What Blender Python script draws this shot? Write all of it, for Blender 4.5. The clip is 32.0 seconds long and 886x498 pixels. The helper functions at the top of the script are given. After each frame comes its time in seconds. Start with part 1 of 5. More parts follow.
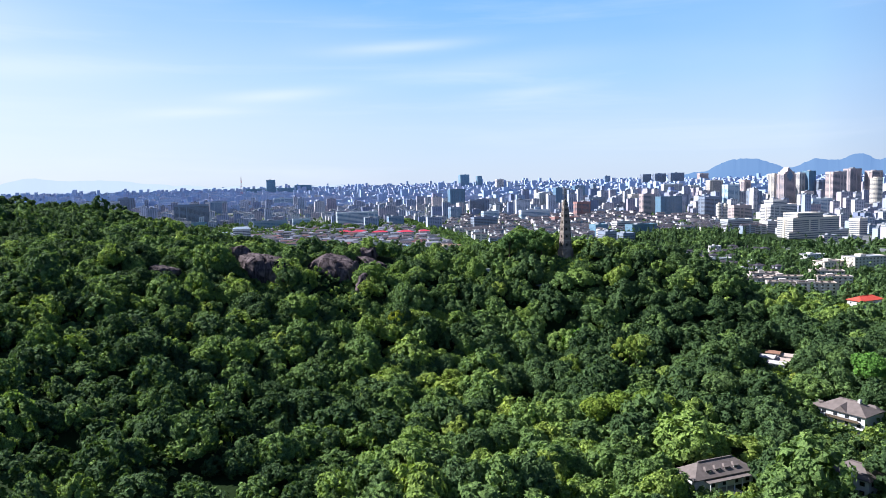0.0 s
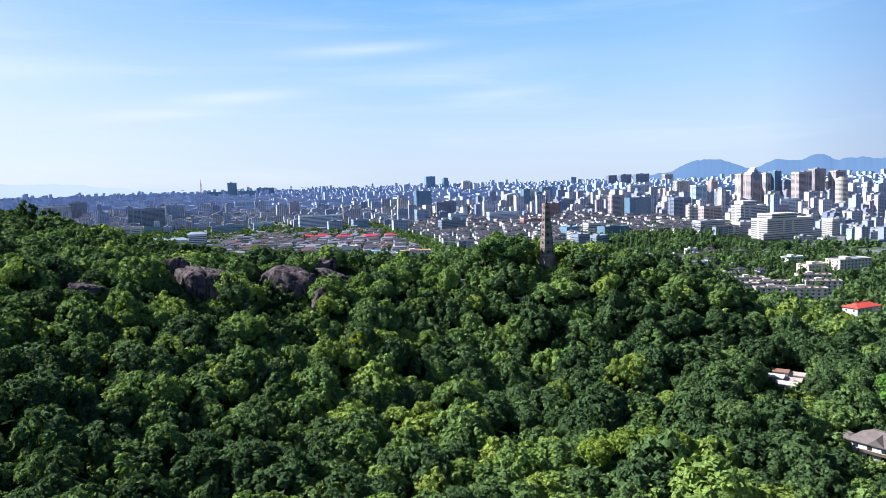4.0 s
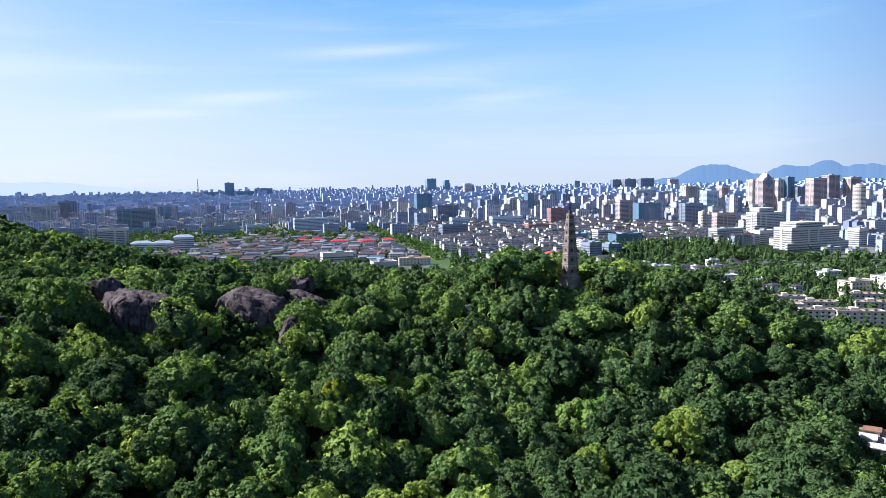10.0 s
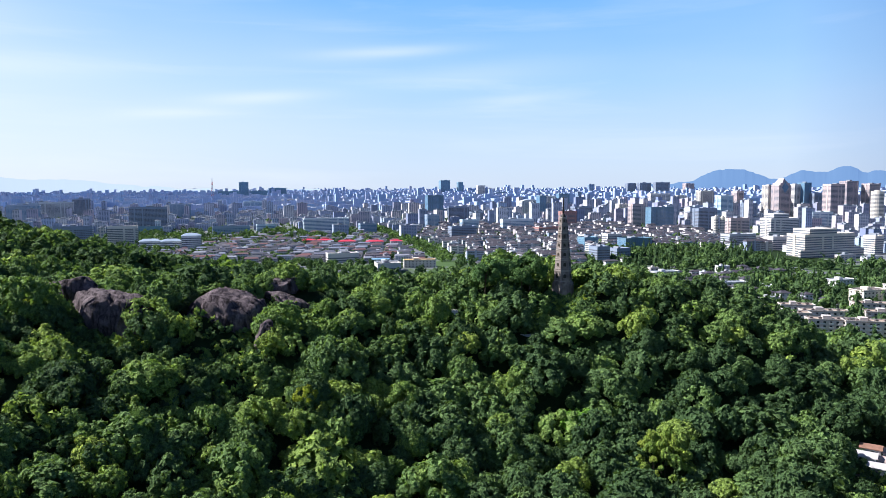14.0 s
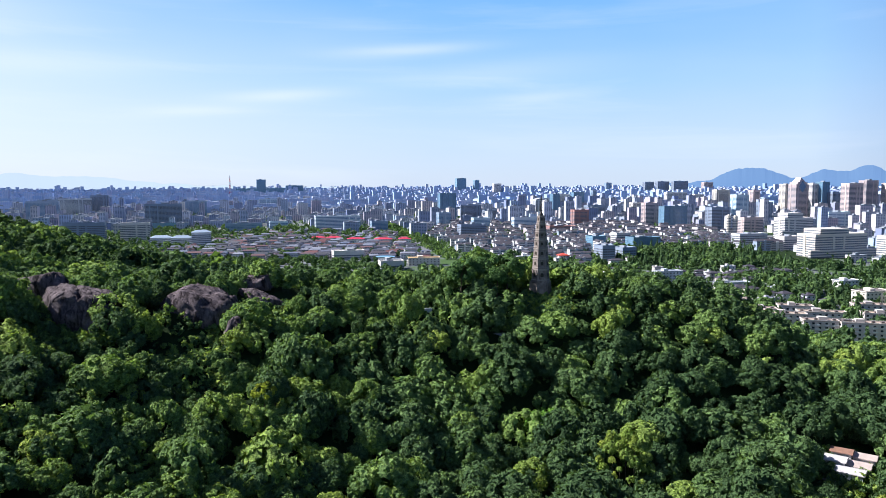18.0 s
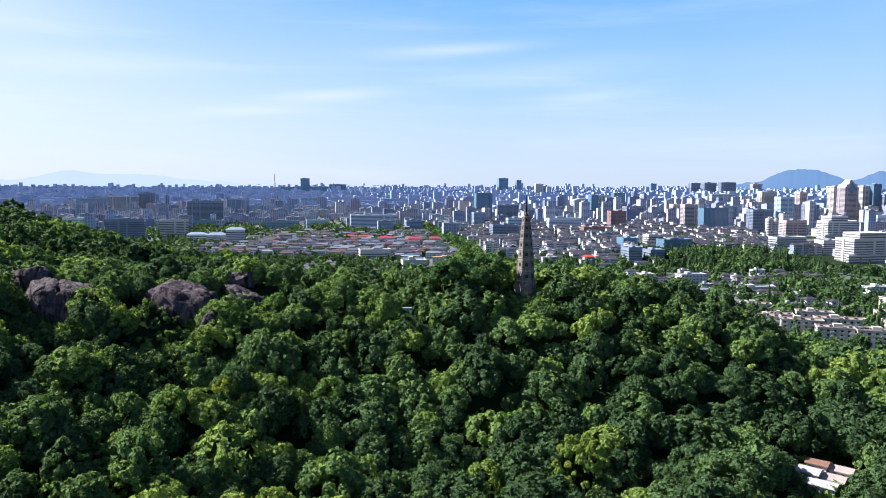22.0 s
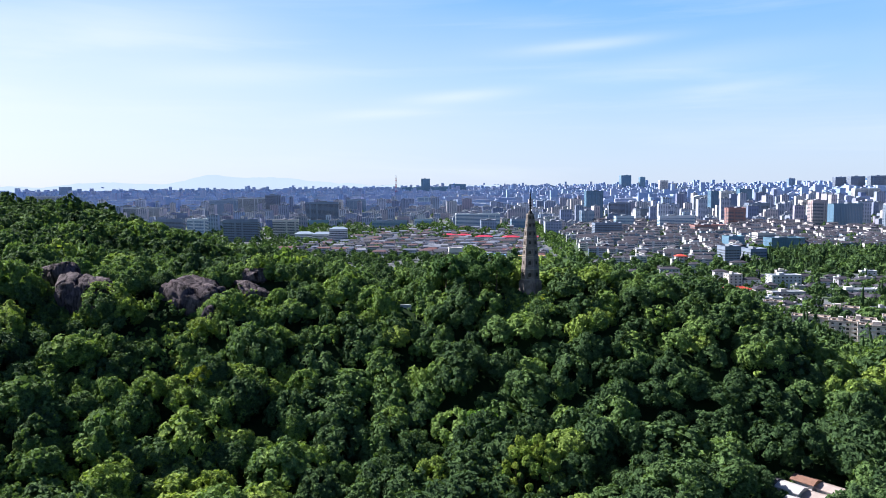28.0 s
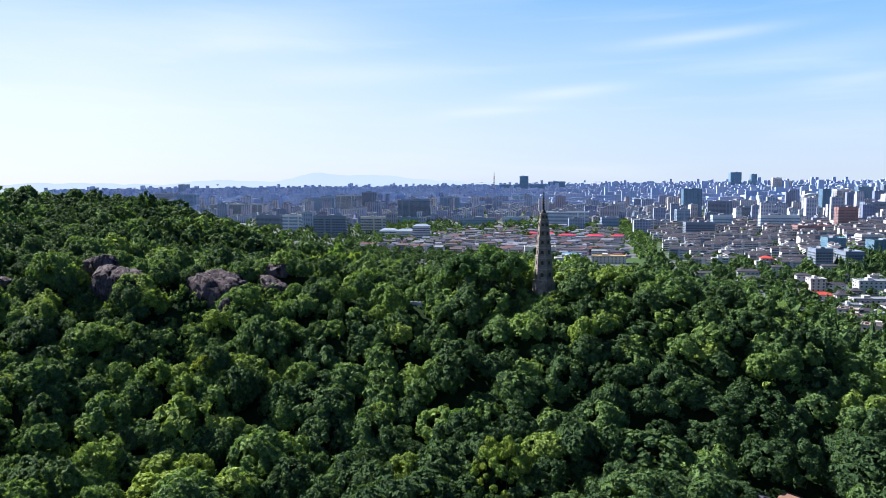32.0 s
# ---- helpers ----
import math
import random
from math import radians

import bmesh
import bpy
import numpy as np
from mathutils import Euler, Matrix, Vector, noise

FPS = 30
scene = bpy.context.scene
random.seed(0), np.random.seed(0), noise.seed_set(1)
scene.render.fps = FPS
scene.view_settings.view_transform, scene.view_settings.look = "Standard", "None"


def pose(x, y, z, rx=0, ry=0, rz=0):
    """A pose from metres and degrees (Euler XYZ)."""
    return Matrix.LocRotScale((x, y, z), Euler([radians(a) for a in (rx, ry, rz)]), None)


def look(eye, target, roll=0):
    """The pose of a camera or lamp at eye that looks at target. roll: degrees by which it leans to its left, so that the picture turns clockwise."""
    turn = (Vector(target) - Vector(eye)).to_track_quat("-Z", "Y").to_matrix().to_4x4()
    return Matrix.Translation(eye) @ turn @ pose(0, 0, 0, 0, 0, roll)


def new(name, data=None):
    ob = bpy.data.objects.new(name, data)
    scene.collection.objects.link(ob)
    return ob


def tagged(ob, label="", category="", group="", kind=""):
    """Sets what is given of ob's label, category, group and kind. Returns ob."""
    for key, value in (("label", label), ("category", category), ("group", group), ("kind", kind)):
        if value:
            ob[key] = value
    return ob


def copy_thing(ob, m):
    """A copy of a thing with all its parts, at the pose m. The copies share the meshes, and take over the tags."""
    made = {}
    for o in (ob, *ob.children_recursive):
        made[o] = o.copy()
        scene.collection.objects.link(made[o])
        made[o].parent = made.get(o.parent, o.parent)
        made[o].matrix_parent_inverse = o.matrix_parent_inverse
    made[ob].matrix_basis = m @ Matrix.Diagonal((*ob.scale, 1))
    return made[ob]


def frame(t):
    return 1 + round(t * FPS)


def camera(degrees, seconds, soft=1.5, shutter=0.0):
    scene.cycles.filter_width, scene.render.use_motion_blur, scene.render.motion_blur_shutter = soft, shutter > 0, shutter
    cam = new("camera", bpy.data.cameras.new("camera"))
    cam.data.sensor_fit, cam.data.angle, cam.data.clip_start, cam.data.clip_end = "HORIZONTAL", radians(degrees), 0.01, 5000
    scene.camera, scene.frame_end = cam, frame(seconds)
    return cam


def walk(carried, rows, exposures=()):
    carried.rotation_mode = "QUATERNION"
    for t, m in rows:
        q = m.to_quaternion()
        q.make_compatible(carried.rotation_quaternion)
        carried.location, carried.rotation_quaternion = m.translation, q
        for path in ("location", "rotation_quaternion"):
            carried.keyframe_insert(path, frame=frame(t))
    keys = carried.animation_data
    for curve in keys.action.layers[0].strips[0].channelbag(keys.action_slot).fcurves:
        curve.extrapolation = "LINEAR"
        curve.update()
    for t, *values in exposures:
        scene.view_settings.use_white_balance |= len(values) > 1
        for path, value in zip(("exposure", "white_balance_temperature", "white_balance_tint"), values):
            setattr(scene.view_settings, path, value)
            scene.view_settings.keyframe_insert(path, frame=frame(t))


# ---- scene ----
cam = camera(64.1, 32.0, soft=0.75)
METRES, EYE, TILT, LEAN, TURN = 300.0, 108.0, -5.3, 1.4, 0.0
ROWS = [
    (0.0, 0.0, 0.0, 0.0, 0.0, 0.0, -0.0),
    (0.5, -0.0016, 0.0238, 0.004, -1.11, 0.02, 0.15),
    (1.0, -0.003, 0.0465, 0.0072, -2.16, 0.04, 0.26),
    (1.5, -0.004, 0.0687, 0.0096, -2.71, 0.06, 0.32),
    (2.0, -0.0046, 0.0903, 0.0116, -2.77, 0.1, 0.37),
    (2.5, -0.005, 0.1102, 0.0129, -2.76, 0.14, 0.47),
    (3.0, -0.0051, 0.1288, 0.0134, -2.74, 0.14, 0.53),
    (3.5, -0.0049, 0.1471, 0.0131, -2.75, 0.15, 0.56),
    (5.5, -0.0021, 0.2288, 0.0185, -2.73, 0.16, 0.28),
    (6.0, -0.0015, 0.2514, 0.0209, -2.74, 0.14, 0.24),
    (6.5, -0.0009, 0.2744, 0.0235, -2.73, 0.18, 0.25),
    (7.0, -0.0003, 0.2978, 0.0261, -2.74, 0.14, 0.22),
    (7.5, 0.0006, 0.3211, 0.0289, -2.73, 0.09, 0.19),
    (8.0, 0.0013, 0.3436, 0.0315, -2.73, 0.07, 0.14),
    (8.5, 0.0022, 0.365, 0.0339, -2.73, 0.09, 0.17),
    (9.0, 0.003, 0.3847, 0.0362, -2.73, 0.16, 0.26),
    (9.5, 0.0038, 0.4019, 0.0381, -2.74, 0.25, 0.11),
    (10.0, 0.0051, 0.416, 0.0396, -2.72, 0.34, -0.11),
    (10.5, 0.0068, 0.4265, 0.0401, -2.66, 0.38, -0.23),
    (11.0, 0.0095, 0.4338, 0.0407, -2.36, 0.44, -0.44),
    (11.5, 0.0132, 0.4388, 0.0409, -1.84, 0.46, -0.65),
    (12.0, 0.0181, 0.4422, 0.0411, -1.72, 0.49, -0.68),
    (12.5, 0.0245, 0.4446, 0.0412, -1.65, 0.49, -0.63),
    (13.0, 0.0326, 0.446, 0.0415, -1.58, 0.49, -0.64),
    (13.5, 0.0411, 0.4469, 0.0418, -1.56, 0.47, -0.79),
    (14.0, 0.0494, 0.4474, 0.0419, -1.52, 0.47, -0.89),
    (14.5, 0.0578, 0.4477, 0.042, -1.48, 0.45, -0.96),
    (15.0, 0.0661, 0.4478, 0.0422, -1.41, 0.41, -0.91),
    (15.5, 0.074, 0.4477, 0.0424, -1.28, 0.36, -0.87),
    (17.5, 0.1078, 0.4474, 0.0432, -0.32, 0.29, -1.11),
    (18.0, 0.1185, 0.4474, 0.0434, 0.04, 0.28, -1.23),
    (18.5, 0.1299, 0.4474, 0.0436, 0.45, 0.26, -1.34),
    (19.0, 0.1419, 0.4475, 0.044, 0.86, 0.25, -1.44),
    (19.5, 0.1541, 0.4476, 0.0443, 1.3, 0.23, -1.53),
    (20.0, 0.1666, 0.4479, 0.0447, 1.78, 0.21, -1.61),
    (20.5, 0.1795, 0.4483, 0.045, 2.27, 0.19, -1.69),
    (21.0, 0.1925, 0.4488, 0.0456, 2.79, 0.16, -1.8),
    (21.5, 0.2057, 0.4494, 0.046, 3.28, 0.15, -1.87),
    (22.0, 0.2187, 0.4501, 0.0464, 3.76, 0.15, -1.96),
    (22.5, 0.2319, 0.451, 0.0469, 4.29, 0.15, -1.99),
    (23.0, 0.2457, 0.4519, 0.0473, 4.85, 0.14, -1.97),
    (23.5, 0.2601, 0.4532, 0.0477, 5.41, 0.13, -1.94),
    (24.0, 0.2751, 0.4545, 0.0482, 6.0, 0.1, -1.83),
    (24.5, 0.2912, 0.456, 0.0485, 6.68, 0.07, -1.71),
    (25.0, 0.3076, 0.4577, 0.0488, 7.83, 0.03, -1.65),
    (25.5, 0.3251, 0.4597, 0.0491, 9.22, -0.03, -1.66),
    (27.5, 0.4005, 0.4716, 0.0506, 13.17, -0.21, -1.8),
    (28.0, 0.4193, 0.4756, 0.0514, 14.19, -0.28, -2.04),
    (28.5, 0.4379, 0.4796, 0.0521, 15.59, -0.37, -2.33),
    (29.0, 0.4558, 0.4838, 0.0528, 16.61, -0.46, -2.56),
    (29.5, 0.4727, 0.4884, 0.0537, 17.25, -0.53, -2.66),
    (30.0, 0.4889, 0.4933, 0.0547, 18.29, -0.58, -2.64),
    (30.5, 0.5057, 0.4984, 0.0556, 19.41, -0.65, -2.57),
    (31.0, 0.5234, 0.5041, 0.0568, 20.77, -0.73, -2.54),
    (31.5, 0.5415, 0.5101, 0.0581, 21.95, -0.79, -2.59),
    (32.0, 0.5599, 0.5169, 0.0595, 22.67, -0.85, -2.74),
]
walk(cam, [(t, pose(0, 0, EYE, TILT, LEAN, TURN) @ pose(METRES * x, METRES * y, METRES * z, 90 + pitch, roll, yaw)) for t, x, y, z, yaw, pitch, roll in ROWS])

# ---- world, sun, exposure ----
SUN_LEFT, SUN_UP = 78.0, 41.0
scene.view_settings.exposure = 1.2
scene.view_settings.use_white_balance = True
scene.view_settings.white_balance_temperature, scene.view_settings.white_balance_tint = 6150, 12
world = bpy.data.worlds.new("sky")
scene.world = world
world.use_nodes = True
wt = world.node_tree
wt.nodes.clear()


def node(tree, kind, **values):
    n = tree.nodes.new(kind)
    for key, value in values.items():
        n.inputs[key].default_value = value
    return n


def ramp(tree, source, stops):
    n = tree.nodes.new("ShaderNodeValToRGB")
    els = n.color_ramp.elements
    while len(els) < len(stops):
        els.new(0.5)
    for e, (p, c) in zip(els, stops):
        e.position, e.color = p, (*c, 1)
    tree.links.new(source, n.inputs[0])
    return n.outputs[0]


def mix(tree, fac, a, b, mode="MIX"):
    n = tree.nodes.new("ShaderNodeMix")
    n.data_type, n.blend_type = "RGBA", mode
    for slot, v in ((0, fac), (6, a), (7, b)):
        if isinstance(v, bpy.types.NodeSocket):
            tree.links.new(v, n.inputs[slot])
        else:
            n.inputs[slot].default_value = v if slot == 0 else (*v[:3], 1)
    return n.outputs[2]


def maths(tree, op, a, b=0.0):
    n = tree.nodes.new("ShaderNodeMath")
    n.operation = op
    for slot, v in ((0, a), (1, b)):
        if isinstance(v, bpy.types.NodeSocket):
            tree.links.new(v, n.inputs[slot])
        else:
            n.inputs[slot].default_value = v
    return n.outputs[0]


sky = node(wt, "ShaderNodeTexSky")
sky.sky_type, sky.sun_disc = "NISHITA", False
sky.sun_elevation, sky.sun_rotation = radians(SUN_UP), radians(-SUN_LEFT)
sky.altitude, sky.air_density, sky.dust_density, sky.ozone_density = 60.0, 1.0, 0.6, 3.0
coord = node(wt, "ShaderNodeTexCoord")
axes = node(wt, "ShaderNodeSeparateXYZ")
wt.links.new(coord.outputs["Generated"], axes.inputs[0])
# hazy summer air: pale at the horizon, clear blue higher up, whiter towards the sun
clear_air = ramp(wt, axes.outputs[2], [(0.0, (3.85, 4.55, 5.5)), (0.06, (3.45, 4.4, 5.6)), (0.14, (2.3, 3.9, 5.7)), (0.26, (1.0, 2.9, 5.6)), (0.55, (0.13, 0.42, 1.3))])
glare = maths(wt, "MULTIPLY", ramp(wt, maths(wt, "MULTIPLY", axes.outputs[0], -1.0), [(0.02, (0, 0, 0)), (0.75, (1, 1, 1))]), ramp(wt, axes.outputs[2], [(0.0, (0.5, 0.5, 0.5)), (0.1, (0.78, 0.78, 0.78)), (0.3, (0.1, 0.1, 0.1))]))
# the half of the sky away from the sun is deeper and darker
facing = maths(wt, "ADD", maths(wt, "MULTIPLY", axes.outputs[0], -math.sin(radians(SUN_LEFT))), maths(wt, "MULTIPLY", axes.outputs[1], math.cos(radians(SUN_LEFT))))
deep = ramp(wt, maths(wt, "ADD", maths(wt, "MULTIPLY", facing, 0.5), 0.5), [(0.0, (0.13, 0.21, 0.4)), (0.18, (0.23, 0.34, 0.58)), (0.37, (1, 1, 1))])
sunward = mix(wt, glare, clear_air, (5.65, 5.75, 5.95))
tinted = mix(wt, 0.85, sky.outputs[0], sunward)
stretch = node(wt, "ShaderNodeMapping")
stretch.inputs["Rotation"].default_value = (0, radians(-7), radians(8))
stretch.inputs["Scale"].default_value = (1.0, 1.6, 13.0)
wt.links.new(coord.outputs["Generated"], stretch.inputs[0])
wisps = node(wt, "ShaderNodeTexNoise", Scale=1.9, Detail=7.0, Roughness=0.58, Distortion=0.35)
wt.links.new(stretch.outputs[0], wisps.inputs[0])
cover = ramp(wt, wisps.outputs["Fac"], [(0.5, (0, 0, 0)), (0.85, (1, 1, 1))])


def cirrus(azimuth, height, length, depth, tilt, amount):
    """One long feathered streak of cirrus: degrees left or right of north, and above the horizon."""
    az = maths(wt, "SUBTRACT", maths(wt, "ARCTAN2", axes.outputs[0], axes.outputs[1]), radians(azimuth))
    el = maths(wt, "SUBTRACT", maths(wt, "ARCSINE", axes.outputs[2]), radians(height))
    c, k = math.cos(radians(tilt)), math.sin(radians(tilt))
    u = maths(wt, "DIVIDE", maths(wt, "ADD", maths(wt, "MULTIPLY", az, c), maths(wt, "MULTIPLY", el, k)), radians(length))
    v = maths(wt, "DIVIDE", maths(wt, "SUBTRACT", maths(wt, "MULTIPLY", el, c), maths(wt, "MULTIPLY", az, k)), radians(depth))
    v = maths(wt, "ADD", v, maths(wt, "MULTIPLY", maths(wt, "SUBTRACT", wisps.outputs["Fac"], 0.5), 1.8))
    fade = maths(wt, "EXPONENT", maths(wt, "MULTIPLY", maths(wt, "ADD", maths(wt, "MULTIPLY", u, u), maths(wt, "MULTIPLY", v, v)), -1.0))
    return maths(wt, "MULTIPLY", fade, amount)


streaks = cirrus(-3.0, 10.6, 5.5, 0.5, 3, 0.5)
for row in ((-13.0, 7.0, 4.5, 0.45, 4, 0.5), (-19.0, 5.8, 4.0, 0.35, 2, 0.4), (7.0, 7.0, 4.0, 0.4, 3, 0.3), (3.0, 8.8, 8.0, 0.9, 3, 0.25), (-38.0, 11.5, 9.0, 2.2, 2, 0.45), (-30.0, 8.5, 8.0, 0.9, 2, 0.35)):
    streaks = maths(wt, "ADD", streaks, cirrus(*row))
cover = maths(wt, "MINIMUM", maths(wt, "ADD", maths(wt, "MULTIPLY", cover, 0.35), streaks), 1.0)
cloudy = mix(wt, 1.0, mix(wt, maths(wt, "MULTIPLY", cover, 0.8), tinted, (5.8, 6.1, 6.4)), deep, "MULTIPLY")
veil_map = node(wt, "ShaderNodeMapping")
veil_map.inputs["Scale"].default_value = (1.0, 1.0, 5.0)
wt.links.new(coord.outputs["Generated"], veil_map.inputs[0])
veil = node(wt, "ShaderNodeTexNoise", Scale=1.5, Detail=4.0, Roughness=0.5, Distortion=0.2)
wt.links.new(veil_map.outputs[0], veil.inputs[0])
veil_part = maths(wt, "MULTIPLY", ramp(wt, veil.outputs["Fac"], [(0.42, (0, 0, 0)), (0.68, (1, 1, 1))]), 0.09)
cloudy = mix(wt, veil_part, cloudy, mix(wt, 1.0, (5.9, 6.0, 6.2), deep, "MULTIPLY"))
back = node(wt, "ShaderNodeBackground", Strength=0.075)
wt.links.new(cloudy, back.inputs[0])
wt.links.new(back.outputs[0], node(wt, "ShaderNodeOutputWorld").inputs[0])

sun = new("sun", bpy.data.lights.new("sun", "SUN"))
sun.data.energy, sun.data.angle, sun.data.color = 5.0, radians(0.6), (1.0, 0.955, 0.86)
to_sun = Vector((-math.sin(radians(SUN_LEFT)) * math.cos(radians(SUN_UP)), math.cos(radians(SUN_LEFT)) * math.cos(radians(SUN_UP)), math.sin(radians(SUN_UP))))
sun.matrix_world = look((0, 0, 400), Vector((0, 0, 400)) - to_sun)


# ---- materials ----
def material(name, rough=0.8, spec=0.3, metal=0.0):
    m = bpy.data.materials.new(name)
    m.use_nodes = True
    t = m.node_tree
    b = t.nodes["Principled BSDF"]
    b.inputs["Roughness"].default_value = rough
    b.inputs["Specular IOR Level"].default_value = spec
    b.inputs["Metallic"].default_value = metal
    return m, t, b


def noise_of(t, scale, detail=4.0, rough=0.6, space="Object"):
    c = node(t, "ShaderNodeTexCoord")
    n = node(t, "ShaderNodeTexNoise", Scale=scale, Detail=detail, Roughness=rough)
    t.links.new(c.outputs[space], n.inputs[0])
    return n.outputs["Fac"]


def bump(t, b, height, strength, distance):
    n = node(t, "ShaderNodeBump", Strength=strength, Distance=distance)
    t.links.new(height, n.inputs["Height"])
    t.links.new(n.outputs[0], b.inputs["Normal"])


def plain(name, colour, rough=0.8, vary=0.25, scale=0.4, spec=0.3, metal=0.0, relief=0.0, per="object"):
    """Paint, render, tile or metal with stains at one scale and grain at another."""
    m, t, b = material(name, rough, spec, metal)
    big, fine = noise_of(t, scale), noise_of(t, scale * 9)
    dark = tuple(c * (1 - vary) for c in colour)
    light = tuple(min(1, c * (1 + vary * 0.6)) for c in colour)
    c1 = ramp(t, big, [(0.3, dark), (0.7, light)])
    c2 = mix(t, 0.25, c1, ramp(t, fine, [(0.3, dark), (0.7, light)]))
    if per == "object":
        r = node(t, "ShaderNodeObjectInfo").outputs["Random"]
    else:
        r = node(t, "ShaderNodeNewGeometry").outputs["Random Per Island"]
    shade = ramp(t, r, [(0, (0.86, 0.87, 0.9)), (1, (1, 1, 1))])
    t.links.new(mix(t, 1.0, c2, shade, "MULTIPLY"), b.inputs["Base Color"])
    if relief:
        bump(t, b, fine, 0.5, relief)
    return m


def leaves(name, stops, by_object):
    """Sprays of leaves: hue by tree, tone by spray, and ragged fine leaf texture with gaps."""
    m, t, b = material(name, 0.65, 0.05)
    if by_object:
        tint = node(t, "ShaderNodeObjectInfo").outputs["Random"]
    else:
        tint_node = node(t, "ShaderNodeAttribute")
        tint_node.attribute_name = "tint"
        tint = tint_node.outputs["Fac"]
    geo = node(t, "ShaderNodeNewGeometry")
    fine = node(t, "ShaderNodeTexNoise", Scale=2.4, Detail=3.0, Roughness=0.7)
    t.links.new(geo.outputs["Position"], fine.inputs[0])
    base = ramp(t, tint, stops)
    shade = ramp(t, geo.outputs["Random Per Island"], [(0, (0.68, 0.72, 0.72)), (0.7, (1, 1, 1)), (1, (1.28, 1.24, 1.12))])
    grain = ramp(t, fine.outputs["Fac"], [(0.37, (0.44, 0.46, 0.48)), (0.5, (0.95, 0.95, 0.95)), (0.63, (1.48, 1.44, 1.3))])
    colour = mix(t, 1.0, mix(t, 1.0, base, shade, "MULTIPLY"), grain, "MULTIPLY")
    t.links.new(colour, b.inputs["Base Color"])
    bump(t, b, fine.outputs["Fac"], 0.9, 0.55)
    thin = node(t, "ShaderNodeBsdfTranslucent")
    t.links.new(mix(t, 1.0, colour, (1.2, 1.25, 0.6), "MULTIPLY"), thin.inputs[0])
    both = node(t, "ShaderNodeMixShader", Fac=0.25)
    t.links.new(b.outputs[0], both.inputs[1])
    t.links.new(thin.outputs[0], both.inputs[2])
    t.links.new(both.outputs[0], t.nodes["Material Output"].inputs[0])
    return m


GREENS = [(0.0, (0.058, 0.106, 0.048)), (0.16, (0.095, 0.16, 0.07)), (0.35, (0.156, 0.25, 0.09)), (0.58, (0.218, 0.322, 0.094)), (0.78, (0.282, 0.372, 0.092)), (1.0, (0.35, 0.402, 0.092))]
leaf_kinds = [leaves("dark_evergreen_foliage", [(0.0, GREENS[0][1]), (1.0, GREENS[1][1])], True), leaves("mid_green_foliage", [(0.0, GREENS[1][1]), (1.0, GREENS[2][1])], True), leaves("bright_green_foliage", [(0.0, GREENS[2][1]), (0.6, GREENS[3][1]), (1.0, GREENS[4][1])], True)]
leaf_wood = leaves("woodland_foliage", GREENS, False)
bark = plain("bark", (0.12, 0.09, 0.065), 0.9, 0.4, 1.5, relief=0.03)


def soil_material():
    m, t, b = material("forest_floor", 0.95, 0.1)
    f = noise_of(t, 0.05, 6)
    g = noise_of(t, 0.9, 4)
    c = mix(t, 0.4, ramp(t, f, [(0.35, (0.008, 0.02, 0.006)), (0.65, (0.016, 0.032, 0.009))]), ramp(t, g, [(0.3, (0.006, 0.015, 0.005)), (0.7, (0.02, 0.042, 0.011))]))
    t.links.new(c, b.inputs["Base Color"])
    bump(t, b, g, 0.6, 0.4)
    return m


def town_material():
    m, t, b = material("town_ground", 0.9, 0.2)
    f = noise_of(t, 0.012, 5)
    g = noise_of(t, 0.09, 5)
    paved = ramp(t, g, [(0.35, (0.06, 0.065, 0.08)), (0.55, (0.14, 0.15, 0.17)), (0.7, (0.21, 0.22, 0.245))])
    c = mix(t, ramp(t, f, [(0.47, (0, 0, 0)), (0.55, (1, 1, 1))]), paved, (0.045, 0.085, 0.025))
    t.links.new(c, b.inputs["Base Color"])
    return m


soil, town = soil_material(), town_material()


def rock_material():
    """Purplish weathered stone: broad tones, dark streaks running down, lichen-pale patches and a cracked rough skin."""
    m, t, b = material("weathered_rock", 0.92, 0.15)
    geo = node(t, "ShaderNodeNewGeometry")

    def at(scale, detail, rough=0.6, squash=(1, 1, 1)):
        mp = node(t, "ShaderNodeMapping")
        mp.inputs["Scale"].default_value = squash
        t.links.new(geo.outputs["Position"], mp.inputs[0])
        n = node(t, "ShaderNodeTexNoise", Scale=scale, Detail=detail, Roughness=rough)
        t.links.new(mp.outputs[0], n.inputs[0])
        return n.outputs["Fac"]

    f, g, h = at(0.16, 8, 0.65), at(0.8, 6), at(3.0, 5, 0.7)
    streak = at(0.55, 6, 0.6, (1, 1, 0.16))
    c = mix(t, 0.5, ramp(t, f, [(0.32, (0.035, 0.028, 0.034)), (0.5, (0.1, 0.08, 0.09)), (0.66, (0.24, 0.195, 0.215))]), ramp(t, g, [(0.3, (0.03, 0.024, 0.03)), (0.7, (0.2, 0.16, 0.18))]))
    c = mix(t, 1.0, c, ramp(t, streak, [(0.38, (0.22, 0.2, 0.22)), (0.52, (1, 1, 1))]), "MULTIPLY")
    t.links.new(c, b.inputs["Base Color"])
    bump(t, b, mix(t, 0.35, mix(t, 0.5, g, streak), h), 1.0, 1.6)
    return m


rock_stone = rock_material()


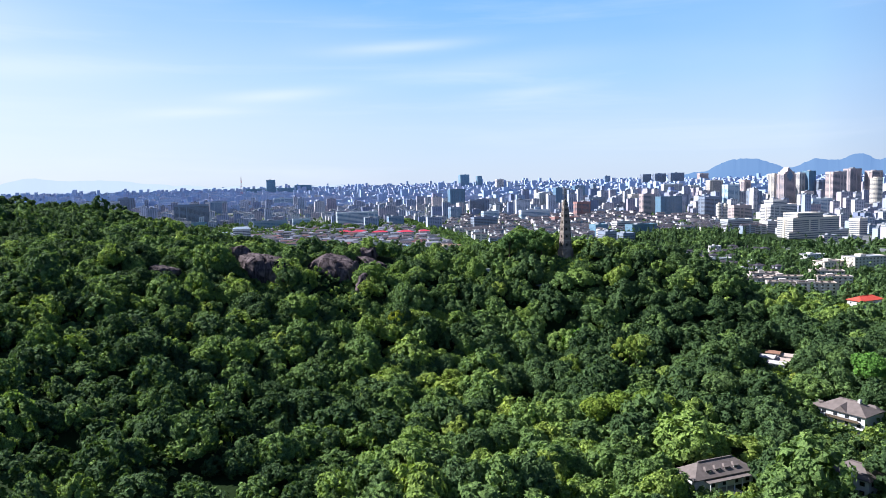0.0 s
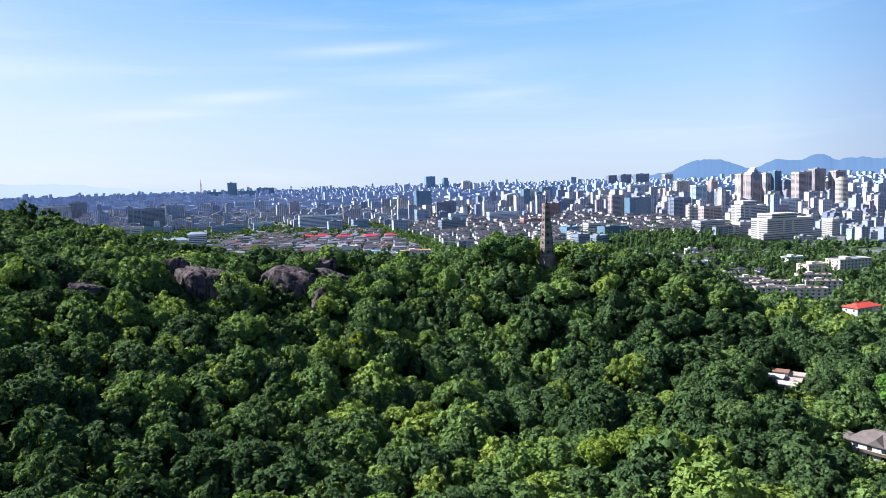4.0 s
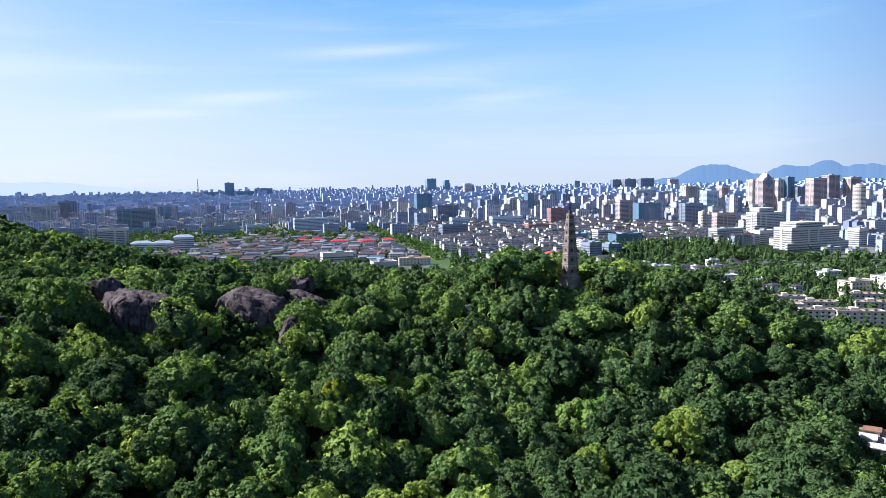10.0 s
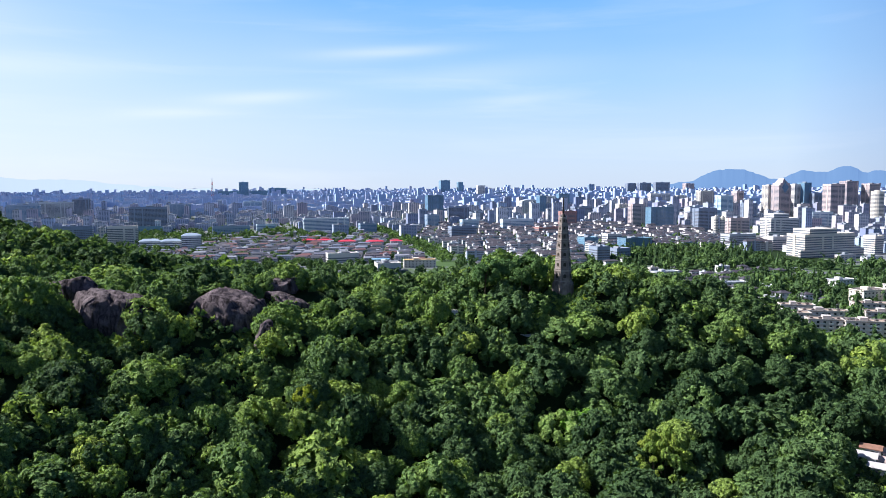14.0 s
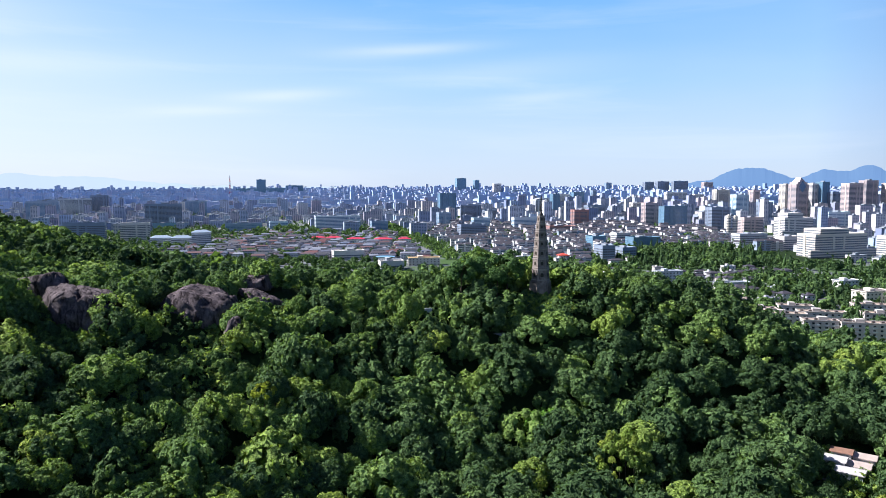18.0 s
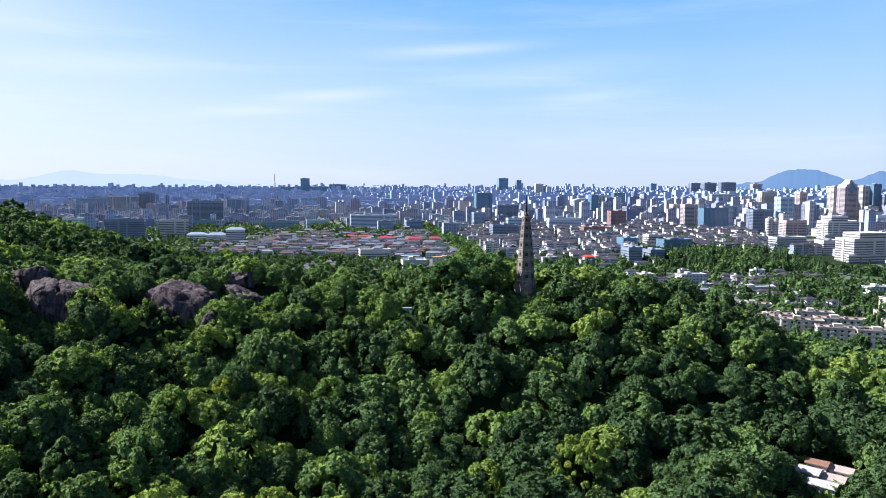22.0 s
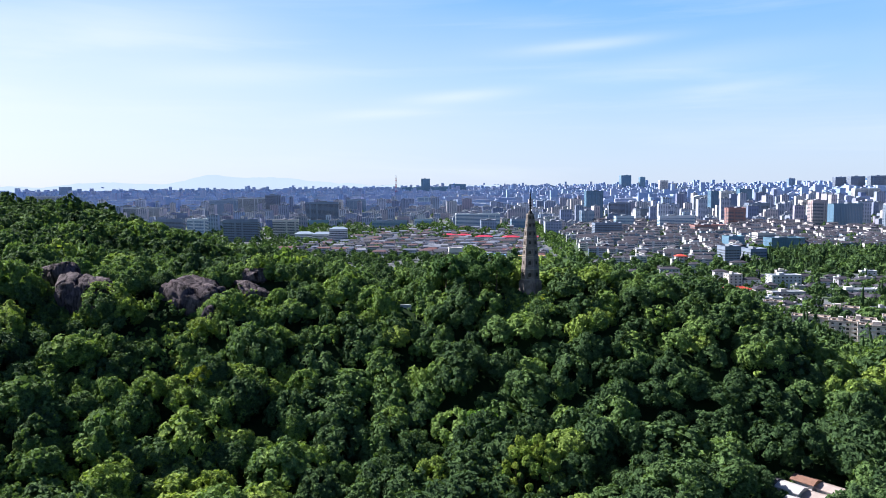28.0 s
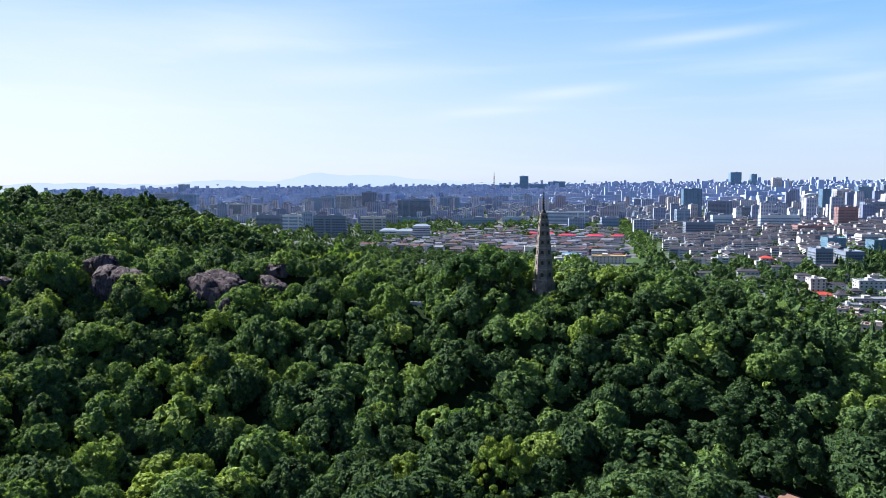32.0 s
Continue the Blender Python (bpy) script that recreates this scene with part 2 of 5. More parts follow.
def brick_material():
    m, t, b = material("old_brick", 0.9, 0.15)
    c = node(t, "ShaderNodeTexCoord")
    br = node(t, "ShaderNodeTexBrick", Scale=1.0)
    br.inputs["Brick Width"].default_value, br.inputs["Row Height"].default_value, br.inputs["Mortar Size"].default_value = 0.5, 0.22, 0.02
    br.inputs["Color1"].default_value, br.inputs["Color2"].default_value, br.inputs["Mortar"].default_value = (0.29, 0.245, 0.23, 1), (0.18, 0.15, 0.145, 1), (0.26, 0.22, 0.21, 1)
    t.links.new(c.outputs["Object"], br.inputs[0])
    stain = ramp(t, noise_of(t, 0.35, 6), [(0.3, (0.5, 0.47, 0.45)), (0.65, (1, 1, 1))])
    t.links.new(mix(t, 1.0, br.outputs[0], stain, "MULTIPLY"), b.inputs["Base Color"])
    bump(t, b, noise_of(t, 3.0, 5), 0.5, 0.08)
    return m


old_brick = brick_material()
ledge_brick = plain("pale_worn_brick_ledge", (0.31, 0.265, 0.245), 0.9, 0.35, 0.6, relief=0.05)
iron = plain("dark_iron", (0.035, 0.032, 0.03), 0.6, 0.3, 2.0, 0.4, 0.6)
niche_dark = plain("niche_shade_panel", (0.06, 0.05, 0.04), 0.95, 0.3, 2.0)


def facade(name, colour, glass, bay=4.1, rough=0.7):
    """Walls of buildings too far off for single windows: storeys of panes between piers."""
    m, t, b = material(name, rough, 0.3)
    c = node(t, "ShaderNodeNewGeometry")
    p = node(t, "ShaderNodeSeparateXYZ")
    t.links.new(c.outputs["Position"], p.inputs[0])
    nrm = node(t, "ShaderNodeSeparateXYZ")
    t.links.new(c.outputs["Normal"], nrm.inputs[0])
    storey = maths(t, "FRACT", maths(t, "DIVIDE", p.outputs[2], 3.3))
    row = maths(t, "GREATER_THAN", storey, 0.5)
    along = maths(t, "ADD", p.outputs[0], maths(t, "MULTIPLY", p.outputs[1], 0.8))
    col = maths(t, "GREATER_THAN", maths(t, "FRACT", maths(t, "DIVIDE", along, bay)), 0.38)
    side = maths(t, "LESS_THAN", maths(t, "ABSOLUTE", nrm.outputs[2]), 0.5)
    long_side = maths(t, "LESS_THAN", maths(t, "ABSOLUTE", nrm.outputs[0]), 0.75)
    win = maths(t, "MULTIPLY", maths(t, "MULTIPLY", maths(t, "MULTIPLY", row, col), side), long_side)
    r = c.outputs["Random Per Island"]
    hue = ramp(t, r, colour)
    stain = ramp(t, noise_of(t, 0.03, 5), [(0.3, (0.8, 0.8, 0.82)), (0.7, (1, 1, 1))])
    wall = mix(t, 1.0, hue, stain, "MULTIPLY")
    t.links.new(mix(t, win, wall, glass), b.inputs["Base Color"])
    t.links.new(maths(t, "SUBTRACT", rough, maths(t, "MULTIPLY", win, rough - 0.2)), b.inputs["Roughness"])
    return m


# blue haze of distance put into the wall colours, milder in MIXED
HAZE_BLUES = [(0.0, (0.4, 0.52, 0.76)), (0.2, (0.31, 0.42, 0.67)), (0.4, (0.48, 0.57, 0.78)), (0.55, (0.43, 0.45, 0.64)), (0.7, (0.33, 0.45, 0.71)), (0.85, (0.54, 0.54, 0.68)), (1.0, (0.28, 0.39, 0.64))]
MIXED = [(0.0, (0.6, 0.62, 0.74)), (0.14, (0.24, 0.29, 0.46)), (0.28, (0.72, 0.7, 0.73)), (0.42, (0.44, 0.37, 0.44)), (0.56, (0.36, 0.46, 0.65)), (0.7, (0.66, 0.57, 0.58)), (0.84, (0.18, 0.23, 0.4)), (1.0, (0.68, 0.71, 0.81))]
# panes paler and bluer here, for the same painted haze
far_wall = facade("haze_blue_facade", HAZE_BLUES, (0.26, 0.36, 0.56), 7.5)
mid_wall = facade("city_facade", MIXED, (0.11, 0.15, 0.22), 7.0)
low_wall = facade("lowrise_facade", [(0, (0.5, 0.5, 0.56)), (0.3, (0.7, 0.68, 0.7)), (0.55, (0.42, 0.38, 0.42)), (0.8, (0.6, 0.54, 0.54)), (1, (0.74, 0.72, 0.72))], (0.1, 0.11, 0.15))
low_roof = plain("grey_roof_tile", (0.062, 0.058, 0.078), 0.85, 0.35, 0.2, per="island")
flat_roof = plain("concrete_roof", (0.24, 0.265, 0.31), 0.9, 0.3, 0.08, per="island")
mixed_roof = facade("mixed_roof_tile", [(0, (0.04, 0.045, 0.068)), (0.35, (0.075, 0.075, 0.1)), (0.46, (0.15, 0.065, 0.07)), (0.58, (0.095, 0.078, 0.1)), (0.78, (0.12, 0.145, 0.22)), (1, (0.26, 0.27, 0.33))], (0.08, 0.08, 0.09), 5.0)
red_roof = plain("red_roof_tile", (0.5, 0.07, 0.05), 0.75, 0.25, 0.3)
white_wall = plain("white_render", (0.63, 0.62, 0.63), 0.8, 0.15, 0.15)
brown_tile = plain("brown_roof_tile", (0.15, 0.125, 0.125), 0.85, 0.3, 0.5, relief=0.05)


def panes(name, glass, frame_colour):
    """A storey's ribbon of panes between piers."""
    m, t, b = material(name, 0.15, 0.6)
    c = node(t, "ShaderNodeTexCoord")
    p = node(t, "ShaderNodeSeparateXYZ")
    t.links.new(c.outputs["Object"], p.inputs[0])
    along = maths(t, "ADD", p.outputs[0], p.outputs[1])
    pier = maths(t, "LESS_THAN", maths(t, "FRACT", maths(t, "DIVIDE", along, 3.6)), 0.28)
    tone = ramp(t, noise_of(t, 0.4, 3), [(0.35, tuple(g * 0.6 for g in glass)), (0.65, tuple(g * 1.5 for g in glass))])
    t.links.new(mix(t, pier, tone, frame_colour), b.inputs["Base Color"])
    t.links.new(maths(t, "ADD", maths(t, "MULTIPLY", pier, 0.5), 0.15), b.inputs["Roughness"])
    return m


dark_pane = panes("window_glass", (0.085, 0.105, 0.15), (0.19, 0.19, 0.22))
blue_pane = panes("blue_window_glass", (0.09, 0.18, 0.3), (0.16, 0.25, 0.37))
clear_pane = plain("house_window_glass", (0.03, 0.035, 0.045), 0.15, 0.3, 0.5, 0.6)
WALLS = {
    "white": plain("white_tile", (0.68, 0.63, 0.61), 0.6, 0.12, 0.06), "hipwhite": plain("white_plaster", (0.7, 0.71, 0.73), 0.8, 0.12, 0.08),
    "cream": plain("cream_stone", (0.66, 0.6, 0.53), 0.7, 0.12, 0.06), "pale": plain("pale_concrete", (0.5, 0.52, 0.56), 0.8, 0.15, 0.06),
    "pink": plain("pinkish_tile", (0.56, 0.44, 0.43), 0.7, 0.12, 0.06), "brown": plain("brown_stone", (0.46, 0.38, 0.39), 0.7, 0.15, 0.06),
    "brick": plain("red_brick_facade", (0.36, 0.2, 0.19), 0.8, 0.15, 0.06), "bluegrey": plain("bluish_grey_panel", (0.3, 0.37, 0.48), 0.5, 0.12, 0.06),
    "paleblue": plain("pale_blue_panel", (0.5, 0.6, 0.68), 0.4, 0.12, 0.06), "glass": plain("blue_curtain_wall", (0.14, 0.24, 0.33), 0.2, 0.12, 0.06, 0.6),
    # dark panel lifted towards pale blue: haze put into its colour
    "teal": plain("teal_glass_wall", (0.17, 0.3, 0.4), 0.2, 0.12, 0.06, 0.6), "dark": plain("dark_grey_panel", (0.24, 0.29, 0.39), 0.5, 0.2, 0.06),
    "bluewhite": plain("white_and_blue_panel", (0.7, 0.74, 0.78), 0.5, 0.1, 0.06),
}


# ---- building blocks ----
def mesh_object(name, verts, faces, mat, parent=None, label="", mats=None, index=None):
    me = bpy.data.meshes.new(name)
    me.from_pydata([tuple(v) for v in verts], [], [tuple(f) for f in faces])
    for m in (mats or [mat]):
        me.materials.append(m)
    if index is not None:
        me.polygons.foreach_set("material_index", np.asarray(index, dtype=np.int32))
    me.update()
    ob = new(name, me)
    if parent:
        ob.parent = parent
    if label:
        ob["label"] = label
    return ob


def part(name, bm, mat, parent, label=""):
    me = bpy.data.meshes.new(name)
    bm.to_mesh(me)
    bm.free()
    me.materials.append(mat)
    ob = new(name, me)
    ob.parent = parent
    if label:
        ob["label"] = label
    return ob


def box(x0, x1, y0, y1, z0, z1):
    v = [(x0, y0, z0), (x1, y0, z0), (x1, y1, z0), (x0, y1, z0), (x0, y0, z1), (x1, y0, z1), (x1, y1, z1), (x0, y1, z1)]
    return v, [(0, 3, 2, 1), (4, 5, 6, 7), (0, 1, 5, 4), (1, 2, 6, 5), (2, 3, 7, 6), (3, 0, 4, 7)]


def join(*solids):
    vs, fs = [], []
    for v, f in solids:
        n = len(vs)
        vs += list(v)
        fs += [tuple(i + n for i in q) for q in f]
    return vs, fs


def cyl(x, y, r0, r1, z0, z1, n=12, turn=0.0):
    v = [(x + r * math.cos(turn + 2 * math.pi * i / n), y + r * math.sin(turn + 2 * math.pi * i / n), z) for r, z in ((r0, z0), (r1, z1)) for i in range(n)]
    f = [(i, (i + 1) % n, n + (i + 1) % n, n + i) for i in range(n)] + [tuple(range(n - 1, -1, -1)), tuple(range(n, 2 * n))]
    return v, f


def lathe(profile, n, turn=0.0):
    """A closed solid of n sides from pairs of radius and height, bottom first."""
    v = [(r * math.cos(turn + 2 * math.pi * i / n), r * math.sin(turn + 2 * math.pi * i / n), z) for r, z in profile for i in range(n)]
    f = [(k * n + i, k * n + (i + 1) % n, (k + 1) * n + (i + 1) % n, (k + 1) * n + i) for k in range(len(profile) - 1) for i in range(n)]
    return v, f + [tuple(range(n - 1, -1, -1)), tuple(range(len(v) - n, len(v)))]


def hip(x0, x1, y0, y1, z0, z1, over=0.6, inset=None):
    """A hipped roof; inset 0 makes it a gable."""
    x0, x1, y0, y1 = x0 - over, x1 + over, y0 - over, y1 + over
    ym = (y0 + y1) / 2
    k = (y1 - y0) / 2 if inset is None else inset
    v = [(x0, y0, z0), (x1, y0, z0), (x1, y1, z0), (x0, y1, z0), (x0 + k, ym, z1), (x1 - k, ym, z1), (x0, y0, z0 - 0.3), (x1, y0, z0 - 0.3), (x1, y1, z0 - 0.3), (x0, y1, z0 - 0.3)]
    return v, [(0, 1, 5, 4), (2, 3, 4, 5), (1, 2, 5), (3, 0, 4), (6, 9, 8, 7), (0, 6, 7, 1), (1, 7, 8, 2), (2, 8, 9, 3), (3, 9, 6, 0)]


def bulk(name, verts, faces, mat, tint=None):
    """One mesh from arrays of points and four-sided faces."""
    me = bpy.data.meshes.new(name)
    nv, nf, k = len(verts), len(faces), faces.shape[1]
    me.vertices.add(nv)
    me.vertices.foreach_set("co", np.ascontiguousarray(verts, dtype=np.float32).ravel())
    me.loops.add(nf * k)
    me.loops.foreach_set("vertex_index", np.ascontiguousarray(faces, dtype=np.int32).ravel())
    me.polygons.add(nf)
    me.polygons.foreach_set("loop_start", np.arange(0, nf * k, k, dtype=np.int32))
    me.materials.append(mat)
    if tint is not None:
        a = me.attributes.new("tint", "FLOAT", "POINT")
        a.data.foreach_set("value", np.ascontiguousarray(tint, dtype=np.float32))
    me.update(calc_edges=True)
    return me


# ---- ground ----
def hill(x, y, spread, height):
    return x, y, spread, height


# broad forms of the hill, then dips and knolls on it
BROAD = [
    hill(-400, 560, 150, 88.2),
    hill(-290, 660, 110, 20.8),
    hill(-250, 500, 110, -8.4),
    hill(-230, 330, 120, 46.6),
    hill(-150, 200, 110, 15.3),
    hill(-130, 420, 70, 14.3),
    hill(-60, 440, 55, 23.9),
    hill(0, 480, 60, 14.7),
    hill(60, 500, 55, 36.2),
    hill(120, 500, 50, 8.3),
    hill(175, 490, 45, 24.9),
    hill(-60, 330, 70, -7.5),
    hill(40, 400, 50, -1.2),
    hill(120, 440, 40, 9.2),
    hill(0, 600, 90, 2.6),
    hill(120, 600, 80, 16.0),
    hill(-130, 600, 100, 14.7),
]
KNOLLS = [
    hill(230, 520, 60, 8.2),
    hill(60, 290, 80, -5.6),
    hill(190, 330, 80, 1.2),
    hill(-450, 780, 130, 7.0),
    hill(-200, 760, 90, -8.6),
    hill(330, 640, 90, -2.3),
    hill(-60, 100, 130, 5.7),
    hill(160, 410, 35, -4.2),
    hill(-365, 556, 42, -17.5),
    hill(440, 1210, 110, 8.5),
    hill(-258, 560, 42, -6.0),
    hill(15, 490, 48, -1.0),
    hill(140, 500, 45, -2.0),
    hill(-5, 495, 40, -3.0),
    hill(-325, 620, 35, -5.0),
    hill(150, 500, 36, 5.0),
    hill(-40, 478, 38, 4.5),
    hill(242, 560, 48, -9.0),
    hill(-105, 452, 24, -6.0),
    hill(-125, 665, 60, 7.0),
    hill(-58, 403, 17, -6.0),
    hill(75, 505, 42, -3.5),
    hill(228, 500, 26, -5.0),
]
HILLS = np.array(BROAD + KNOLLS)


def plain_rise(r):
    """The far plain climbs slowly away from the hill."""
    return 97 * np.clip((r - 2000) / 2850, 0, 1) ** 1.5


def terrain(x, y):
    x, y = np.asarray(x, dtype=float), np.asarray(y, dtype=float)
    z = np.zeros(np.broadcast(x, y).shape)
    for cx, cy, s, h in HILLS:
        z = z + h * np.exp(-((x - cx) ** 2 + (y - cy) ** 2) / (2 * s * s))
    z = np.maximum(z, 0)
    rough = np.clip(z / 20, 0, 1)
    z = z + rough * (2.6 * np.sin(x * 0.085 + 1.3 * np.sin(y * 0.04)) * np.sin(y * 0.1 + 1.1 * np.sin(x * 0.05)) + 1.6 * np.sin(x * 0.19 - y * 0.13))
    return np.maximum(z, 0) + plain_rise(np.hypot(x, y))


def ground():
    core = np.arange(-720, 721, 12.0)
    xs = np.concatenate([np.linspace(-6500, -800, 40), core, np.linspace(800, 6500, 40)])
    ys = np.concatenate([np.linspace(-3000, -330, 12), np.arange(-300, 1101, 12.0), np.linspace(1150, 6500, 60)])
    X, Y = np.meshgrid(xs, ys)
    Z = terrain(X, Y)
    nx, ny = len(xs), len(ys)
    i = np.arange(nx * ny).reshape(ny, nx)
    f = np.stack([i[:-1, :-1], i[:-1, 1:], i[1:, 1:], i[1:, :-1]], -1).reshape(-1, 4)
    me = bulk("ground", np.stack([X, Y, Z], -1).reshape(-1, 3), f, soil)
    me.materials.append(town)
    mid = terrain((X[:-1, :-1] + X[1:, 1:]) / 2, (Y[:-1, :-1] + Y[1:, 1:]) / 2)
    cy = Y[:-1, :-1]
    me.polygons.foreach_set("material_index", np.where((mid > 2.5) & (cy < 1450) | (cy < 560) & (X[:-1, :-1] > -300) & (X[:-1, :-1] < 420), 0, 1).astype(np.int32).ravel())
    me.polygons.foreach_set("use_smooth", np.ones(len(f), dtype=bool))
    tagged(new("ground", me), "hill soil running down to paved and grassy town ground", "ground", kind="structure")


ground()


# ---- trees ----
def crown(rng, lobes, leaf_count, leaf, flat=0.9, kind="round"):
    """Points and triangles of a crown of unit radius round its middle: leafy sprays on rounded lobes over a rough core."""
    if kind == "cone":
        zz = rng.uniform(-1.3, 1.6, lobes)
        ang = np.arange(lobes) * 2.4 + rng.uniform(0, 0.9, lobes)
        rad = (1.75 - zz) / 3.0 * 0.55
        centre = np.stack([np.cos(ang) * rad, np.sin(ang) * rad, zz], 1)
        size = 0.16 + 0.24 * (1.6 - zz) / 2.9
    else:
        u = np.linspace(-0.5, 1, lobes)
        ang = np.arange(lobes) * 2.4 + rng.uniform(0, 0.9, lobes)
        rr = np.sqrt(np.clip(1 - u * u, 0, 1))
        k = rng.uniform(0.62, 0.8, lobes)
        skew = rng.uniform(-0.22, 0.22, 2)
        centre = np.stack([np.cos(ang) * rr * k + skew[0] * u, np.sin(ang) * rr * k + skew[1] * u, u * flat * k], 1)
        size = rng.uniform(0.19, 0.33, lobes)
    for _ in range(3):
        axis = rng.normal(size=3)
        axis /= np.linalg.norm(axis)
        centre = centre * (1 + 0.24 * np.sin(2.6 * (centre @ axis) + rng.uniform(0, 6.28)))[:, None]
    if kind != "cone":
        far_out = np.linalg.norm(centre, axis=1, keepdims=True)
        centre = centre * np.minimum(1.0, 0.84 / np.maximum(far_out, 0.01))
    which = rng.choice(lobes, leaf_count, p=size ** 2 / (size ** 2).sum())
    d = rng.normal(size=(leaf_count, 3))
    d[:, 2] += 0.5
    d += 1.7 * centre[which] / (np.linalg.norm(centre[which], axis=1, keepdims=True) + 0.25)
    d /= np.linalg.norm(d, axis=1, keepdims=True)
    pos = centre[which] + d * (size[which] * rng.uniform(0.8, 1.15, leaf_count))[:, None]
    nrm = d + rng.normal(scale=0.38, size=(leaf_count, 3))
    nrm /= np.linalg.norm(nrm, axis=1, keepdims=True)
    side = np.cross(nrm, rng.normal(size=(leaf_count, 3)))
    side /= np.linalg.norm(side, axis=1, keepdims=True)
    other = np.cross(nrm, side)
    s = (leaf * rng.uniform(0.65, 1.35, leaf_count))[:, None]
    q = np.stack([pos + side * s, pos - side * s * 0.5 + other * s * 0.8, pos - side * s * 0.5 - other * s * 0.8], 1).reshape(-1, 3)
    faces = np.arange(len(q)).reshape(-1, 3)
    if kind == "light":
        # a dense inner clump under the leaves of every lobe, pointing outwards
        out = centre + np.array((0, 0, 0.25))
        out /= np.linalg.norm(out, axis=1, keepdims=True)
        across = np.cross(out, rng.normal(size=(lobes, 3)))
        across /= np.linalg.norm(across, axis=1, keepdims=True)
        third = np.cross(out, across)
        k = (size * 0.86)[:, None]
        clump = np.stack([centre + out * k, centre + across * k, centre + third * k, centre - across * k, centre - third * k], 1).reshape(-1, 3)
        four = np.array([(0, 1, 2), (0, 2, 3), (0, 3, 4), (0, 4, 1)])
        more = (np.arange(lobes)[:, None, None] * 5 + four[None]).reshape(-1, 3) + len(q)
        return np.concatenate([q, clump]), np.concatenate([faces, more])
    n = 6
    if kind == "cone":
        rs, zs = (0.42, 0.36, 0.24, 0.06), (-1.3, -0.5, 0.4, 1.4)
    else:
        rs, zs = (0.3, 0.52, 0.5, 0.2), (-0.7 * flat, -0.3 * flat, 0.3 * flat, 0.7 * flat)
    a = np.arange(n) / n * 2 * np.pi
    core = np.concatenate([np.stack([np.cos(a) * r, np.sin(a) * r, np.full(n, z)], 1) * rng.uniform(0.88, 1.1, (n, 1)) for r, z in zip(rs, zs)])
    i = np.arange(n)
    ring = [(k * n + i, k * n + (i + 1) % n, (k + 1) * n + (i + 1) % n, (k + 1) * n + i) for k in range(3)]
    cf = np.concatenate([np.stack(t, 1) for a0, a1, a2, a3 in ring for t in ((a0, a1, a2), (a0, a2, a3))])
    return np.concatenate([q, core]), np.concatenate([faces, cf + len(q)])


def trunk_mesh(rng):
    b = bmesh.new()
    solids = []
    r, h = 0.3, 5.0
    for k in range(4):
        solids.append(cyl(0.1 * k, 0.05 * k, r * (1 - 0.17 * k), r * (1 - 0.17 * (k + 1)), h * k / 4, h * (k + 1) / 4 + 0.05, 7))
    for k in range(5):
        a = 2 * math.pi * k / 5 + rng.uniform(-0.4, 0.4)
        z = rng.uniform(3.2, 4.6)
        v, f = cyl(0, 0, 0.11, 0.04, 0, 3.2, 5)
        m = Matrix.Translation((0.3, 0.15, z)) @ Matrix.Rotation(a, 4, "Z") @ Matrix.Rotation(radians(48), 4, "Y")
        solids.append(([tuple(m @ Vector(p)) for p in v], f))
    v, f = join(*solids)
    for p in v:
        b.verts.new(p)
    b.verts.ensure_lookup_table()
    for q in f:
        b.faces.new([b.verts[i] for i in q])
    me = bpy.data.meshes.new("trunk")
    b.to_mesh(me)
    b.free()
    me.materials.append(bark)
    return me


tree_rng = np.random.default_rng(7)
FINE = [crown(tree_rng, int(tree_rng.integers(32, 48)), 1600, 0.078, tree_rng.uniform(0.65, 1.0), "light") for _ in range(12)]
MID = [crown(tree_rng, int(tree_rng.integers(28, 42)), 1000, 0.094, tree_rng.uniform(0.65, 1.0), "light") for _ in range(14)]
SLOPE = [crown(tree_rng, int(tree_rng.integers(24, 34)), 640, 0.114, tree_rng.uniform(0.65, 1.0), "light") for _ in range(12)]
BEYOND_RIDGE = [crown(tree_rng, int(tree_rng.integers(14, 22)), 300, 0.16, tree_rng.uniform(0.7, 1.0), "light") for _ in range(10)]
COARSE = [crown(tree_rng, int(tree_rng.integers(9, 14)), 64, 0.34, tree_rng.uniform(0.8, 1.0)) for _ in range(10)]
FAR = [crown(tree_rng, 6, 30, 0.45, 0.9, "light") for _ in range(8)]
SHRUB = [crown(tree_rng, 6, 36, 0.36, 0.8, "light") for _ in range(6)]
CONE = [crown(tree_rng, 22, 120, 0.2, 1.0, "cone") for _ in range(4)]


def woods(name, label, places, models):
    """Many crowns as one mesh: places are rows of x, y, base z, radius, tint."""
    vs, fs, ts, n = [], [], [], 0
    for x, y, z, r, tint in places:
        v, f = models[int(tree_rng.integers(len(models)))]
        a = tree_rng.uniform(0, 6.283)
        c, s = math.cos(a), math.sin(a)
        hgt, wide = tree_rng.uniform(0.8, 1.2), tree_rng.uniform(0.8, 1.2)
        lean = tree_rng.uniform(-0.18, 0.18, 2)
        p = np.stack([(v[:, 0] * c * wide - v[:, 1] * s) * r + v[:, 2] * lean[0] * r + x, (v[:, 0] * s * wide + v[:, 1] * c) * r + v[:, 2] * lean[1] * r + y, v[:, 2] * r * hgt + z], 1)
        vs.append(p)
        fs.append(f + n)
        ts.append(np.full(len(v), tint))
        n += len(v)
    me = bulk(name, np.concatenate(vs), np.concatenate(fs), leaf_wood, np.concatenate(ts))
    tagged(new(name, me), label, "trees", kind="stuff")


LOW = []  # strips of young, low trees: from x, y to x, y, half width


def low(x0, y0, x1, y1, w):
    LOW.append((x0, y0, x1, y1, w))


